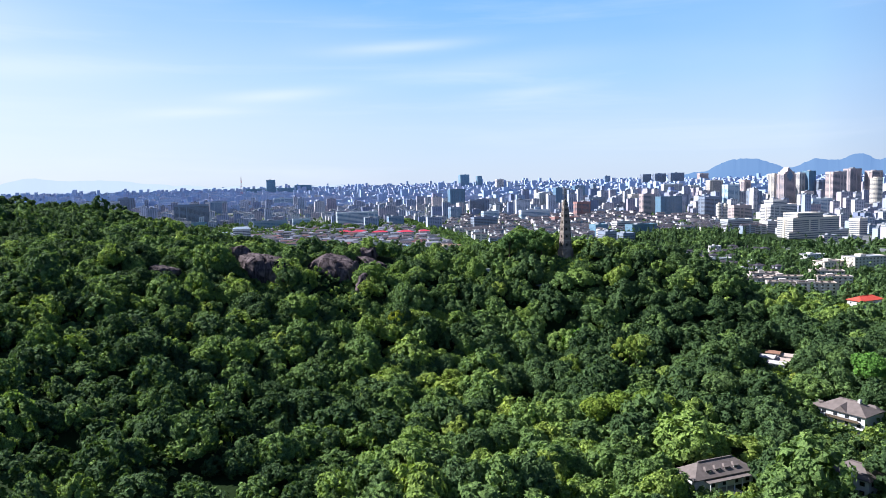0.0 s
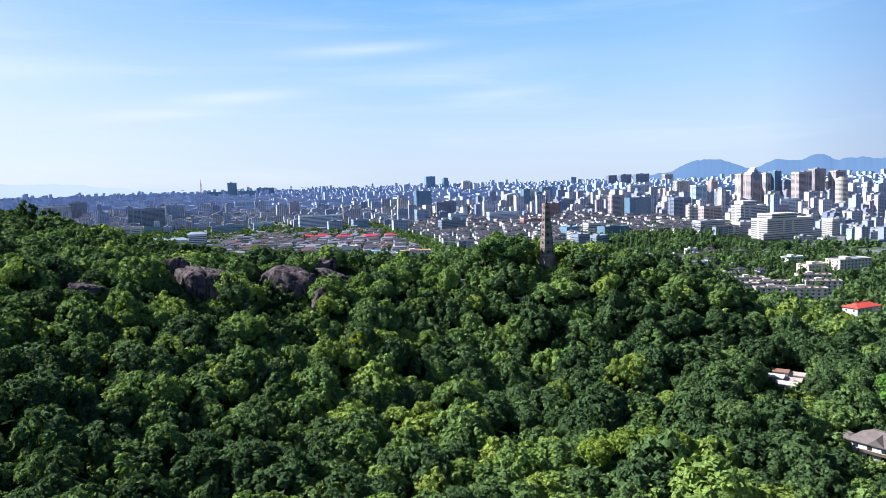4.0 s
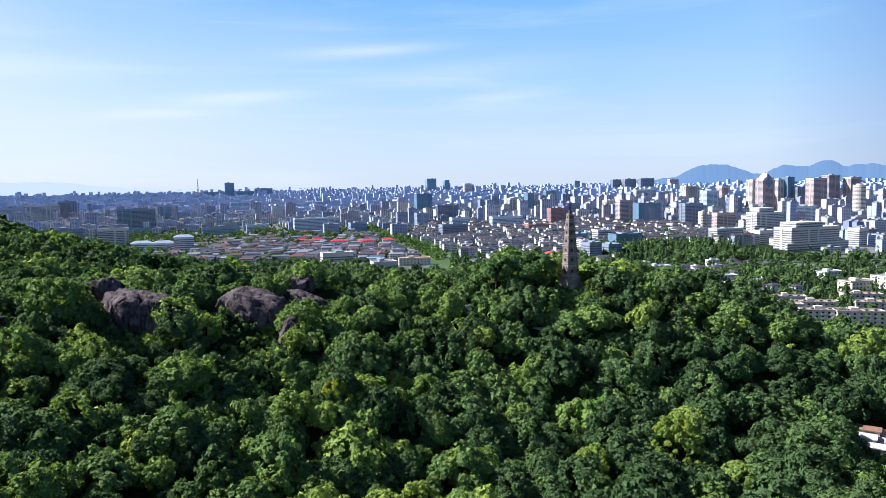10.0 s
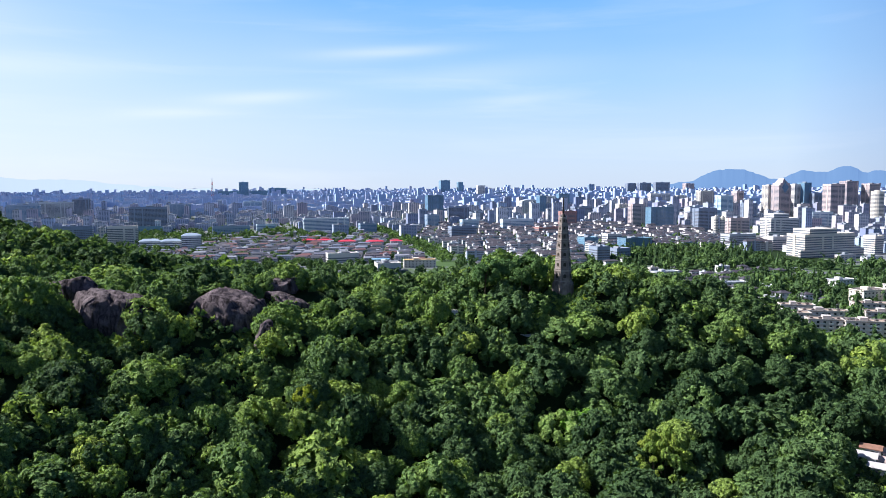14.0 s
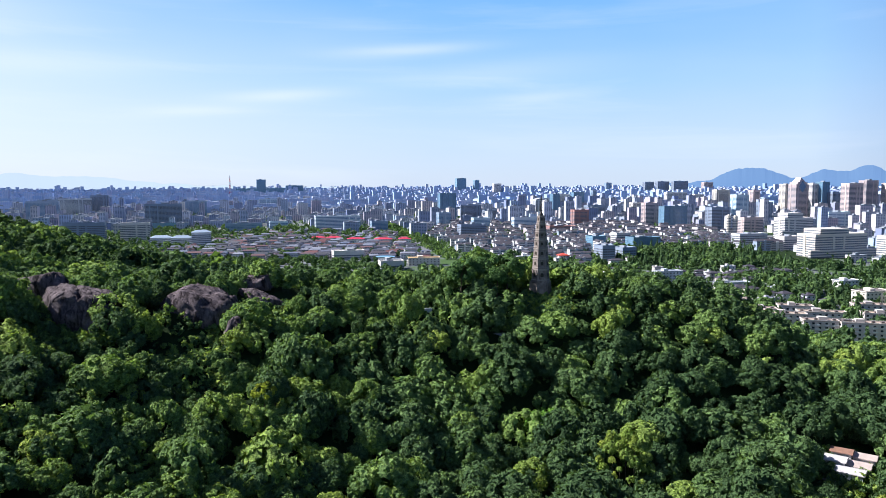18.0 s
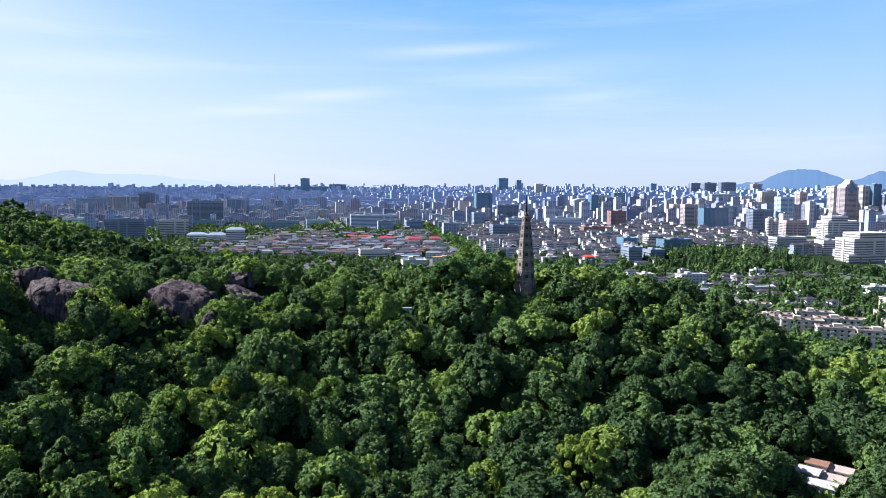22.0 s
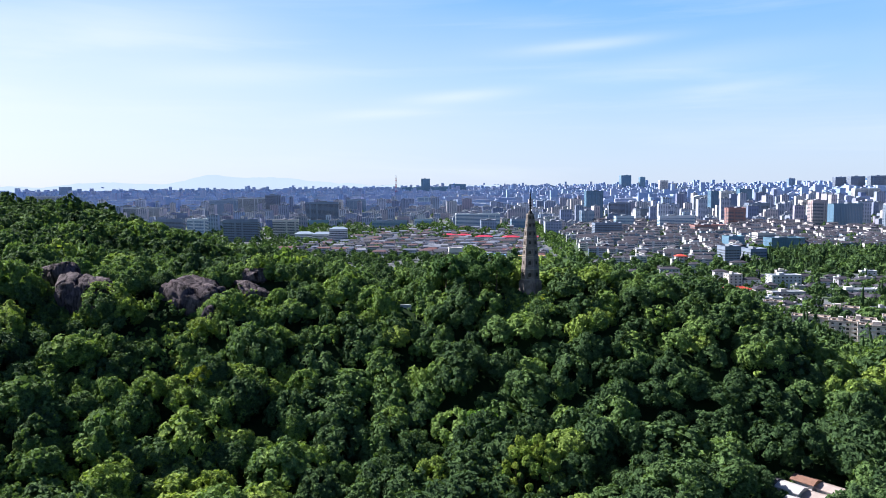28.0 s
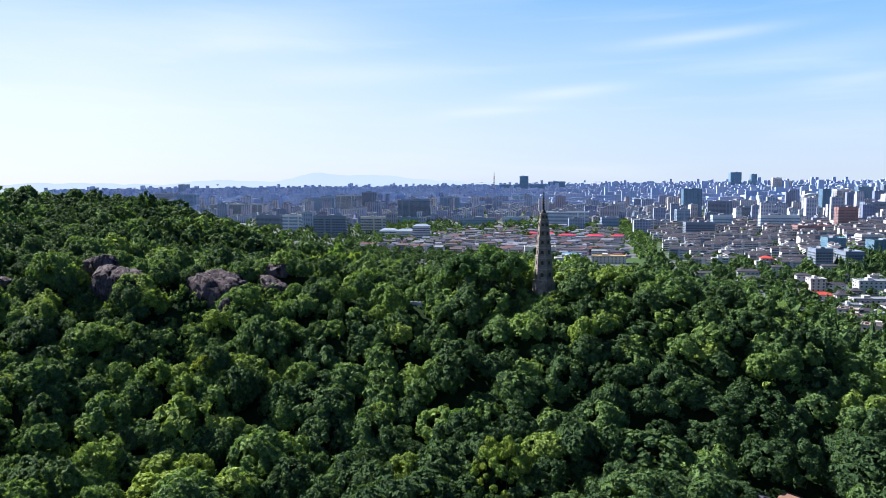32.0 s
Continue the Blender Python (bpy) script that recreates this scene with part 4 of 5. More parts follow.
# ---- houses at the foot of the hill and beyond ----
def house(x, y, w, d, h, roof_mat, label, turn=15.0, rise=3.0, wall=None, z=None, roof="hip", name="house", group=""):
    """Walls, a roof with eaves, a door and single windows."""
    FOOT.append((x, y, max(w, d) * 0.55))
    z = float(terrain(x, y)) if z is None else z
    top = new(name)
    top.matrix_basis = pose(x, y, z, 0, 0, turn)
    tagged(top, label, "house" if name == "house" else "building", group)
    X, Y = w / 2, d / 2
    wall = wall or white_wall
    mesh_object("wall", *box(-X, X, -Y, Y, -3, h), wall, top)
    if roof == "hip":
        ob = mesh_object("roof", *hip(-X, X, -Y, Y, h + 0.3, h + rise, 0.9), roof_mat, top)
        mesh_object("ridge", *box(-X + Y, X - Y, -0.25, 0.25, h + rise - 0.1, h + rise + 0.25), roof_mat, ob)
    elif roof == "gable":
        mesh_object("roof", *hip(-X, X, -Y, Y, h + 0.3, h + rise, 0.7, 0.0), roof_mat, top)
        mesh_object("gable_wall", [(-X, -Y, h), (-X, Y, h), (-X, 0, h + rise - 0.5), (X, -Y, h), (X, Y, h), (X, 0, h + rise - 0.5)], [(0, 2, 1), (3, 4, 5), (0, 3, 5, 2), (1, 2, 5, 4)], wall, top)
    else:
        mesh_object("roof", *box(-X - 0.3, X + 0.3, -Y - 0.3, Y + 0.3, h, h + 0.35), roof_mat, top)
        mesh_object("parapet", *join(box(-X - 0.3, X + 0.3, -Y - 0.3, -Y, h + 0.35, h + 1.0), box(-X - 0.3, X + 0.3, Y, Y + 0.3, h + 0.35, h + 1.0), box(-X - 0.3, -X, -Y, Y, h + 0.35, h + 1.0), box(X, X + 0.3, -Y, Y, h + 0.35, h + 1.0)), wall, top)
        mesh_object("roof_hut", *box(-X * 0.4, -X * 0.05, -Y * 0.4, Y * 0.5, h + 0.35, h + 2.8), wall, top)
    storeys = max(1, int(h / 3.0))
    nx, ny = max(1, min(9, int(w / 4.2))), max(1, min(3, int(d / 4.5)))
    for k in range(storeys):
        for i in range(nx):
            u = -X + (i + 0.5) * w / nx
            key = ("window", "front")
            o = new("window", shared_mesh(key, lambda: box(-0.8, 0.8, -0.12, 0.04, 0, 1.4), clear_pane))
            o.parent, o.location = top, (u, -Y, 0.9 + k * h / storeys)
        for i in range(ny):
            u = -Y + (i + 0.5) * d / ny
            for sgn in ((-1,) if x > 150 else (-1, 1)):
                o = new("window", shared_mesh(("window", "side"), lambda: box(-0.1, 0.1, -0.6, 0.6, 0, 1.4), clear_pane))
                o.parent, o.location = top, (sgn * X, u, 0.9 + k * h / storeys)
    return top


tan_roof = plain("tan_flat_roof", (0.36, 0.285, 0.235), 0.9, 0.25, 0.1)
grey_tin = plain("pale_tin_roof", (0.44, 0.36, 0.34), 0.8, 0.25, 0.3)
blue_tin = plain("blue_tin_roof", (0.16, 0.3, 0.46), 0.6, 0.25, 0.3)


def dormers(villa, w, h, count):
    for i in range(count):
        u = -w / 2 + w * (i + 1) / (count + 1)
        v, f = box(-1.0, 1.0, -1.6, 1.2, 0, 1.3)
        rv, rf = hip(-1.0, 1.0, -1.6, 1.2, 1.4, 2.2, 0.2, 0.9)
        dm = mesh_object("dormer", v, f, white_wall, villa, "white roof dormer")
        dm.location = (u, -2.2, h + 0.9)
        dr = mesh_object("dormer_roof", rv, rf, brown_tile, dm)
        mesh_object("dormer_window", *box(-0.6, 0.6, -1.68, -1.6, 0.2, 1.1), clear_pane, dm)


def porch(villa, w, d, h):
    mesh_object("porch_roof", *box(-w / 2, w / 2, -d / 2 - 3.2, -d / 2 - 0.05, h - 0.4, h - 0.1), brown_tile, villa)
    for i in range(6):
        u = -w / 2 + 0.5 + i * (w - 1) / 5
        mesh_object("porch_column", *cyl(u, -d / 2 - 2.9, 0.22, 0.2, -1, h - 0.4, 10), white_wall, villa)


villa = house(174, 300, 20, 12, 6.0, brown_tile, "white two-storey villa with broad brown tiled roof", -58, 4.2)
mesh_object("side_wing", *box(-16, -10, -4, 5, -2, 4.2), white_wall, villa)
mesh_object("wing_roof", *hip(-16, -9.5, -4, 5, 4.4, 6.8, 0.8), brown_tile, villa)
mesh_object("balcony", *join(box(-6, 8, -7.6, -6.02, 3.0, 3.25), box(-6, 8, -7.6, -7.45, 3.25, 4.1)), bark, villa, "dark wooden balcony")
mesh_object("cross_gable", [(-3, -6.9, 6.2), (3, -6.9, 6.2), (0, -6.9, 8.8), (0, -0.5, 9.6), (-3, -0.5, 8.0), (3, -0.5, 8.0)], [(0, 1, 2), (0, 2, 3, 4), (1, 5, 3, 2), (0, 4, 5, 1)], brown_tile, villa)
mesh_object("back_wing", *box(2, 9, 6.02, 11, -2, 5.0), white_wall, villa)
mesh_object("back_wing_roof", *hip(2, 9, 6.4, 11, 5.2, 7.6, 0.7), brown_tile, villa)
mesh_object("chimney", *box(4, 5, -0.6, 0.6, 8.0, 11.2), white_wall, villa)
villa = house(139, 234, 13, 9, 6.2, brown_tile, "white villa with brown hipped roof and small gable", -58, 3.6)
mesh_object("front_gable", [(-2.5, -5.6, 6.4), (2.5, -5.6, 6.4), (0, -5.6, 8.6), (0, -1.0, 8.6), (-2.5, -1.0, 6.4), (2.5, -1.0, 6.4)], [(0, 1, 2), (0, 2, 3, 4), (1, 5, 3, 2), (0, 4, 5, 1)], white_wall, villa, "small white gable")
villa = house(94, 243, 25, 10, 4.4, brown_tile, "long white villa with grey-brown roof, dormers and columned porch", 20, 4.0)
dormers(villa, 20, 4.4, 4)
porch(villa, 18, 10, 4.2)
house(193, 362, 10, 7, 4.0, brown_tile, "small house with grey tiled roof between trees", 10, 2.4)
white_tin = plain("white_painted_tin_roof", (0.48, 0.45, 0.46), 0.6, 0.25, 0.5)
rust_tin = plain("rusty_tin_roof", (0.22, 0.12, 0.09), 0.8, 0.35, 0.5)
for hx, hy, hw, hd, hh, hm, turn, words in (
        (186, 396, 6.5, 5, 3.8, rust_tin, -38, "small white hut with rusty metal gable roof"), (180, 391, 8, 6, 3.6, white_tin, -38, "small white hut with white metal gable roof"),
        (188, 388, 7, 6, 3.2, grey_tin, -38, "small white hut with patched pale metal roof"), (182, 383, 8.5, 6, 3.4, white_tin, -38, "low white hut with white metal roof"),
        (193, 393, 7, 5.5, 3.8, grey_tin, -38, "small white hut with patched pale metal roof"), (174, 395, 6, 5, 3.0, low_roof, -38, "small grey-roofed shed beside huts")):
    house(hx, hy, hw, hd, hh, hm, words + " in the woods", turn, 1.3, roof="gable")
for cx, cy, cr in ((170, 291, 16), (166, 278, 12), (163, 264, 9), (160, 253, 8), (138, 232, 10), (132, 220, 10), (95, 234, 13), (92, 222, 13), (90, 210, 9), (186, 390, 13), (182, 378, 10), (178, 368, 8), (174, 358, 5), (180, 341, 7), (84, 234, 9), (106, 234, 9)):
    clear(cx, cy, cr)
low(174, 300, 148, 258, 16)
low(136, 231, 118, 201, 12)
low(94, 241, 82, 206, 17)
low(186, 390, 160, 336, 12)
low(326, 560, 285, 488, 18)

# ---- lane and paved yards between the trees ----
asphalt = plain("asphalt", (0.055, 0.056, 0.062), 0.9, 0.3, 0.3, relief=0.01)
paving = plain("pale_paving", (0.36, 0.33, 0.31), 0.85, 0.3, 0.4, relief=0.02)
for name, label, cat, mat, x, y, w, d, turn in (
        ("lane", "dark asphalt lane between trees", "road", asphalt, 102, 333, 9, 30, -28),
        ("patio", "pale paved yard in front of a villa", "pavement", paving, 92, 234, 16, 6, 20),
        ("patio", "pale paved yard beside a villa", "pavement", paving, 168, 283, 8, 10, -58),
        ("patio", "pale paved yard among huts", "pavement", paving, 177, 386, 10, 12, -38)):
    slab = mesh_object(name, *box(-w / 2, w / 2, -d / 2, d / 2, -1.0, 0.12), mat)
    slab.matrix_basis = pose(x, y, float(terrain(x, y)), 0, 0, turn)
    tagged(slab, label, cat, kind="structure")
kerb = mesh_object("kerb", *box(4.5, 4.75, -15, 15, -1.0, 0.26), WALLS["pale"])
kerb.matrix_basis = pose(102, 333, float(terrain(102, 333)), 0, 0, -28)
tagged(kerb, "pale stone kerb along the lane", "kerb", kind="structure")
clear(102, 333, 8)
clear(98, 322, 6)

# ---- low town beside the hill ----
def terrace(x, y, w, d, h, roof_mat, label, turn=16.0, kind="flat", rise=2.4, wall=None):
    return house(x, y, w, d, h, roof_mat, label, turn, rise, wall, None, kind, "low_block", "low blocks beside the hill")


pinkish_white = plain("pinkish_white_render", (0.53, 0.48, 0.46), 0.8, 0.2, 0.15)
dusty = [pinkish_white, WALLS["pale"], plain("dusty_grey_render", (0.36, 0.35, 0.38), 0.85, 0.25, 0.2), white_wall]
FLATS = "pale apartment house with tan flat roof and balconies"
for x, y, w, h, turn in ((319, 703, 26, 11, -14), (322, 668, 34, 12, -14), (329, 624, 32, 12, -14), (273, 676, 18, 12, -14), (292, 662, 28, 12, -14), (308, 633, 34, 12, -14), (256, 692, 24, 11, -14), (288, 690, 18, 11, -14), (249, 740, 20, 9, -14), (292, 752, 24, 9, -14), (246, 772, 14, 9, -14), (365, 660, 30, 12, -14), (380, 700, 30, 12, -14)):
    block = terrace(x, y, w, 11, h, tan_roof, FLATS, turn, wall=pinkish_white)
    for k in range(int(w / 6)):
        u = -w / 2 + 3 + k * 6
        mesh_object("skylight", *join(box(u - 1.0, u + 1.0, -1.2, 1.4, h + 0.35, h + 1.6)), brown_tile, block)
        for s in range(int(h / 3)):
            o = new("balcony", shared_mesh(("balcony", "flats"), lambda: join(box(-1.4, 1.4, -1.1, -0.05, 0, 0.15), box(-1.4, 1.4, -1.1, -1.0, 0.15, 1.0)), WALLS["pale"]))
            o.parent, o.location = block, (u + 0.0, -5.5, 0.3 + s * h / int(h / 3))
for cx, cy, cr in ((325, 556, 17), (321, 542, 13), (316, 528, 10), (330, 612, 16), (322, 600, 12), (300, 622, 14), (290, 640, 14), (276, 660, 12)):
    clear(cx, cy, cr)
terrace(337, 562, 26, 12, 7, red_roof, "white house with bright red tiled roof beside trees", 22, "hip", 3.2)
terrace(373, 556, 30, 15, 9, red_roof, "large white house with bright red tiled roof", 22, "hip", 3.4)
terrace(398, 540, 22, 12, 8, red_roof, "white house with red tiled roof among trees", 22, "hip", 3.0)
low(375, 552, 335, 480, 16)
terrace(233, 880, 26, 12, 4, red_roof, "low hall with bright red roof", 16, "hip", 2.4)
terrace(237, 930, 14, 14, 12, flat_roof, "pale four-storey block with flat roof", wall=pinkish_white)
terrace(284, 922, 30, 14, 13, flat_roof, "long pale grey block with rows of windows", wall=WALLS["pale"])
terrace(271, 846, 30, 12, 7, flat_roof, "low pale school block with flat roof", wall=pinkish_white)
terrace(336, 878, 44, 12, 6, flat_roof, "long low white building with flat roof")
terrace(417, 762, 30, 16, 14, brown_tile, "cream stone block with dark flat roof", wall=WALLS["cream"])
terrace(450, 756, 42, 18, 19, flat_roof, "large cream office block with flat roof", wall=WALLS["cream"])
terrace(442, 848, 26, 14, 12, flat_roof, "white block with flat roof among trees")
terrace(198, 1105, 14, 12, 13, red_roof, "pinkish house with red hipped roof", 10, "hip", 3, WALLS["pink"])
terrace(-205, 893, 28, 14, 8, low_roof, "grey-roofed garden hall among trees", 10, "hip", 4, WALLS["pale"])
terrace(-124, 803, 20, 12, 8, low_roof, "white house with grey tiled roof among trees", 10, "hip", 3)
terrace(-150, 905, 38, 10, 5, low_roof, "long low hall with grey tiled roof", 10, "hip", 2.5, WALLS["pale"])
yard = plain("ochre_roof", (0.55, 0.34, 0.12), 0.8, 0.25, 0.1)
terrace(6, 1112, 44, 16, 10, yard, "building with ochre flat roof beside trees", 6, wall=WALLS["cream"])
terrace(-50, 1135, 26, 14, 9, blue_tin, "low block with blue metal roof", 6, "hip", 1.8)
terrace(-38, 1070, 30, 12, 12, flat_roof, "white four-storey apartment house", 8)
canopy_red = plain("crimson_roof", (0.48, 0.035, 0.075), 0.6, 0.15, 0.2)
for x, y, w in ((-212, 1514, 24), (-181, 1509, 30), (-134, 1476, 32), (-81, 1468, 32), (-41, 1474, 22)):
    terrace(x, y, w, 18, 10, canopy_red, "white hall with crimson hipped roof", 6, "hip", 3)
for k in range(135):
    u, v = city_rng.uniform(250, 450), city_rng.uniform(750, 1010)
    if crowded(u, v, 5) or (u > 380 and 700 < v < 900):
        continue
    w = float(city_rng.uniform(8, 17))
    kind = "hip" if city_rng.random() < 0.75 else "flat"
    terrace(u, v, w, float(city_rng.uniform(6, 9)), float(city_rng.uniform(3.5, 7.5)), low_roof if kind == "hip" else flat_roof, "low pale house with grey tiled roof" if kind == "hip" else "low pale block with concrete flat roof", 14 + float(city_rng.uniform(-5, 5)), kind, wall=dusty[k % 4])
for k in range(30):
    u, v = city_rng.uniform(120, 300), city_rng.uniform(900, 1120)
    if crowded(u, v, 13):
        continue
    terrace(u, v, float(city_rng.uniform(12, 22)), 9.0, float(city_rng.uniform(6, 12)), low_roof, "small white house with grey tiled roof", 12.0, "hip", 2.4)


# ---- terrace walls on the ridge ----
for x, y, w in ((25, 458, 9), (61, 451, 7)):
    top = new("terrace_wall")
    top.matrix_basis = pose(x, y, float(terrain(x, y)), 0, 0, 4)
    tagged(top, "low pale stone terrace wall with coping between trees", "wall")
    mesh_object("wall_body", *box(-w / 2, w / 2, -0.25, 0.25, -1.5, 1.3), WALLS["pale"], top)
    mesh_object("coping", *box(-w / 2 - 0.15, w / 2 + 0.15, -0.4, 0.4, 1.3, 1.5), white_wall, top)
    clear(x, y - 3, 5)
    clear(x, y - 9, 3)


# ---- broadcasting mast ----
def mast():
    top = new("broadcast_mast")
    x, y = -1150.0, 4050.0
    top.location = (x, y, float(terrain(x, y)))
    tagged(top, "slender red and white lattice broadcasting mast", "mast")
    for k in range(6):
        r0, r1 = 5 - 0.75 * k, 5 - 0.75 * (k + 1)
        legs = [([(s * r0 - 0.5, t * r0 - 0.5, 18 * k), (s * r0 + 0.5, t * r0 - 0.5, 18 * k), (s * r0 + 0.5, t * r0 + 0.5, 18 * k), (s * r0 - 0.5, t * r0 + 0.5, 18 * k), (s * r1 - 0.5, t * r1 - 0.5, 18 * k + 18), (s * r1 + 0.5, t * r1 - 0.5, 18 * k + 18), (s * r1 + 0.5, t * r1 + 0.5, 18 * k + 18), (s * r1 - 0.5, t * r1 + 0.5, 18 * k + 18)], box(0, 1, 0, 1, 0, 1)[1]) for s in (-1, 1) for t in (-1, 1)]
        legs.append(box(-r1, r1, -r1, r1, 18 * k + 16.5, 18 * k + 18))
        mesh_object("mast_section", *join(*legs), white_wall if k % 2 else canopy_red, top)


mast()


# ---- the rest of the town, joined ----
def blocks(name, label, rows, mat_wall, mat_roof, pitched):
    """rows of x, y, w, d, h, turn in degrees."""
    vs, fs, idx = [], [], []
    for x, y, w, d, h, turn in rows:
        z = float(terrain(x, y))
        c, s = math.cos(radians(turn)), math.sin(radians(turn))
        X, Y = w / 2, d / 2
        body = box(-X, X, -Y, Y, -1, h)
        if y > 2750 or math.hypot(x, y) > 3000:
            roof = [(-X, -Y, h + 0.02), (X, -Y, h + 0.02), (X, Y, h + 0.02), (-X, Y, h + 0.02)], [(0, 1, 2, 3)]
        else:
            roof = hip(-X, X, -Y, Y, h + 0.25, h + 2.2, 0.4, min(1.4, Y * 0.4)) if pitched else join(box(-X - 0.15, X + 0.15, -Y - 0.15, Y + 0.15, h + 0.02, h + 0.9), box(-X * 0.3, X * 0.2, -Y * 0.5, Y * 0.5, h + 0.92, h + 3.6))
        for k, (v, f) in enumerate((body, roof)):
            n = len(vs)
            vs += [(p[0] * c - p[1] * s + x, p[0] * s + p[1] * c + y, p[2] + z) for p in v]
            fs += [tuple(i + n for i in q) for q in f]
            idx += [k] * len(f)
    ob = mesh_object(name, vs, fs, None, mats=[mat_wall, mat_roof], index=idx)
    tagged(ob, label, "buildings", kind="stuff")


def town_fill():
    low, mid, far, white = [], [], [], []
    g = city_rng
    # low roofs west of the boulevard
    for v in np.arange(1125, 1850, 15):
        for u in np.arange(-420, 20, 25):
            x, y = u + g.uniform(-5, 5), v + g.uniform(-4, 4)
            if x > 30 - (y - 1300) * 0.19 - 30 or crowded(x, y, 9) or g.random() < 0.22 or y < 1150 - 0.12 * x or y > 1640 and g.random() < 0.6:
                continue
            low.append((x, y, g.uniform(12, 24), g.uniform(6.5, 8.5), g.uniform(5, 10), g.choice([8, 98], p=[0.8, 0.2]) + g.uniform(-3, 3)))
    # mixed middle distance
    for v in np.arange(1700, 2900, 42):
        for u in np.arange(-0.75 * v, 0.72 * v, 46):
            x, y = u + g.uniform(-18, 18), v + g.uniform(-15, 15)
            if crowded(x, y, 20) or math.hypot(x, y) > 3000 or g.random() < 0.18:
                continue
            east = x > 0.1 * y
            park = -0.36 < x / y < -0.05 and y < 2050 or x / y < -0.3 and y < 1900
            if park and g.random() < 0.8:
                continue
            h = g.choice([12, 18, 20, 26, 34, 44, 54], p=[0.2, 0.26, 0.2, 0.14, 0.1, 0.06, 0.04]) if not east else g.choice([15, 19, 25, 34, 44, 56, 66], p=[0.18, 0.24, 0.18, 0.16, 0.12, 0.08, 0.04])
            mid.append((x, y, g.uniform(14, 36), g.uniform(10, 17), h * g.uniform(0.9, 1.1), g.choice([14, 104], p=[0.8, 0.2]) + g.uniform(-4, 4)))
    # low quarter beside the park
    for v in np.arange(1110, 1720, 36):
        for u in np.arange(0.5 * v + 60, 0.82 * v, 40):
            x, y = u + g.uniform(-14, 14), v + g.uniform(-10, 10)
            if crowded(x, y, 16) or g.random() < 0.2:
                continue
            mid.append((x, y, g.uniform(14, 30), g.uniform(10, 14), g.choice([7, 10, 14, 19, 24]) * g.uniform(0.9, 1.1), 14 + g.uniform(-5, 5)))
    # far quarters, smaller and denser as the plain climbs
    r = 2850.0
    while r < 4860:
        k = 1 - float(plain_rise(r)) / 112
        a = -0.86 + g.uniform(0, 0.02)
        while a < 0.6:
            x, y = math.sin(a) * r, math.cos(a) * r
            a += (50 * k + 12) * g.uniform(0.55, 1.45) / r
            rr = r + g.uniform(-22, 22)
            x, y = x * rr / r, y * rr / r
            if crowded(x, y, 14) or g.random() < 0.1:
                continue
            h = g.choice([12, 16, 20, 26, 34, 46, 62], p=[0.22, 0.28, 0.24, 0.15, 0.07, 0.03, 0.01]) * (0.42 + 0.58 * k)
            wide = g.uniform(0.7, 1.2) if h > 40 * k else g.uniform(0.9, 2.4)
            far.append((x, y, wide * (32 * k + 10), g.uniform(11, 20), h * g.uniform(0.85, 1.15), g.choice([14, 104], p=[0.75, 0.25]) + g.uniform(-5, 5)))
        r += 46 * k + 14
    blocks("old_town_houses", "dense grey-roofed low houses in the old town", low, low_wall, mixed_roof, True)
    blocks("further_apartments", "rows of white apartment blocks with dark roofs", BEYOND, low_wall, low_roof, True)
    blocks("town_blocks", "mixed mid-rise city blocks with flat roofs", mid, mid_wall, flat_roof, False)
    blocks("distant_city", "crowd of distant city blocks in haze-blue paint up to the horizon", far, far_wall, flat_roof, False)


town_fill()


# ---- far mountains ----
def mountains():
    # near-black backdrop whose blue haze is put in as emission
    m, t, b = material("haze_glow_mountain", 1.0, 0.0)
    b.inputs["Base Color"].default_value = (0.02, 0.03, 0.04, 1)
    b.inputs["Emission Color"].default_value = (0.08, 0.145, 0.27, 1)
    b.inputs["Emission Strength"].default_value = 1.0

    def ridge(a0, a1, base, peaks, colour_mat, label, dist=4780):
        n = 220
        vs, fs = [], []
        for i in range(n + 1):
            u = i / n
            a = radians(a0 + (a1 - a0) * u)
            z = base
            for c, s, h in peaks:
                z += h * math.exp(-((u - c) / s) ** 2)
            z += (13 * noise.noise(Vector((u * 30, base, 0))) + 6 * noise.noise(Vector((u * 75, base, 0))) + 2 * noise.noise(Vector((u * 170, base, 0)))) * min(1, u * 8, (1 - u) * 8)
            for r, zz in ((dist - 130, 20.0), (dist - 60, 20 + (z - 20) * 0.6), (dist, z), (dist + 60, 20.0)):
                vs.append((math.sin(a) * r, math.cos(a) * r, zz))
        for i in range(n):
            for k in range(3):
                j = i * 4 + k
                fs.append((j, j + 4, j + 5, j + 1))
        tagged(mesh_object("backdrop", vs, fs, colour_mat), label, "mountains", kind="structure")

    ridge(16.5, 42, 128, [(0.23, 0.07, 82), (0.31, 0.05, 48), (0.44, 0.05, 74), (0.535, 0.045, 84), (0.62, 0.06, 52), (0.75, 0.1, 62)], m, "blue mountain range on the horizon, its haze put in as glow")
    # further range: same backdrop with a paler haze glow
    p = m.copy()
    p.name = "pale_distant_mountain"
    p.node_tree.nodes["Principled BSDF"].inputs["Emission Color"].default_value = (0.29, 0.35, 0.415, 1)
    ridge(-62, -8, 112, [(0.59, 0.045, 74), (0.66, 0.05, 36), (0.7, 0.05, 38), (0.78, 0.05, 16), (0.46, 0.07, 40), (0.25, 0.1, 30)], p, "pale mountains far on the horizon, their haze put in as glow")


mountains()


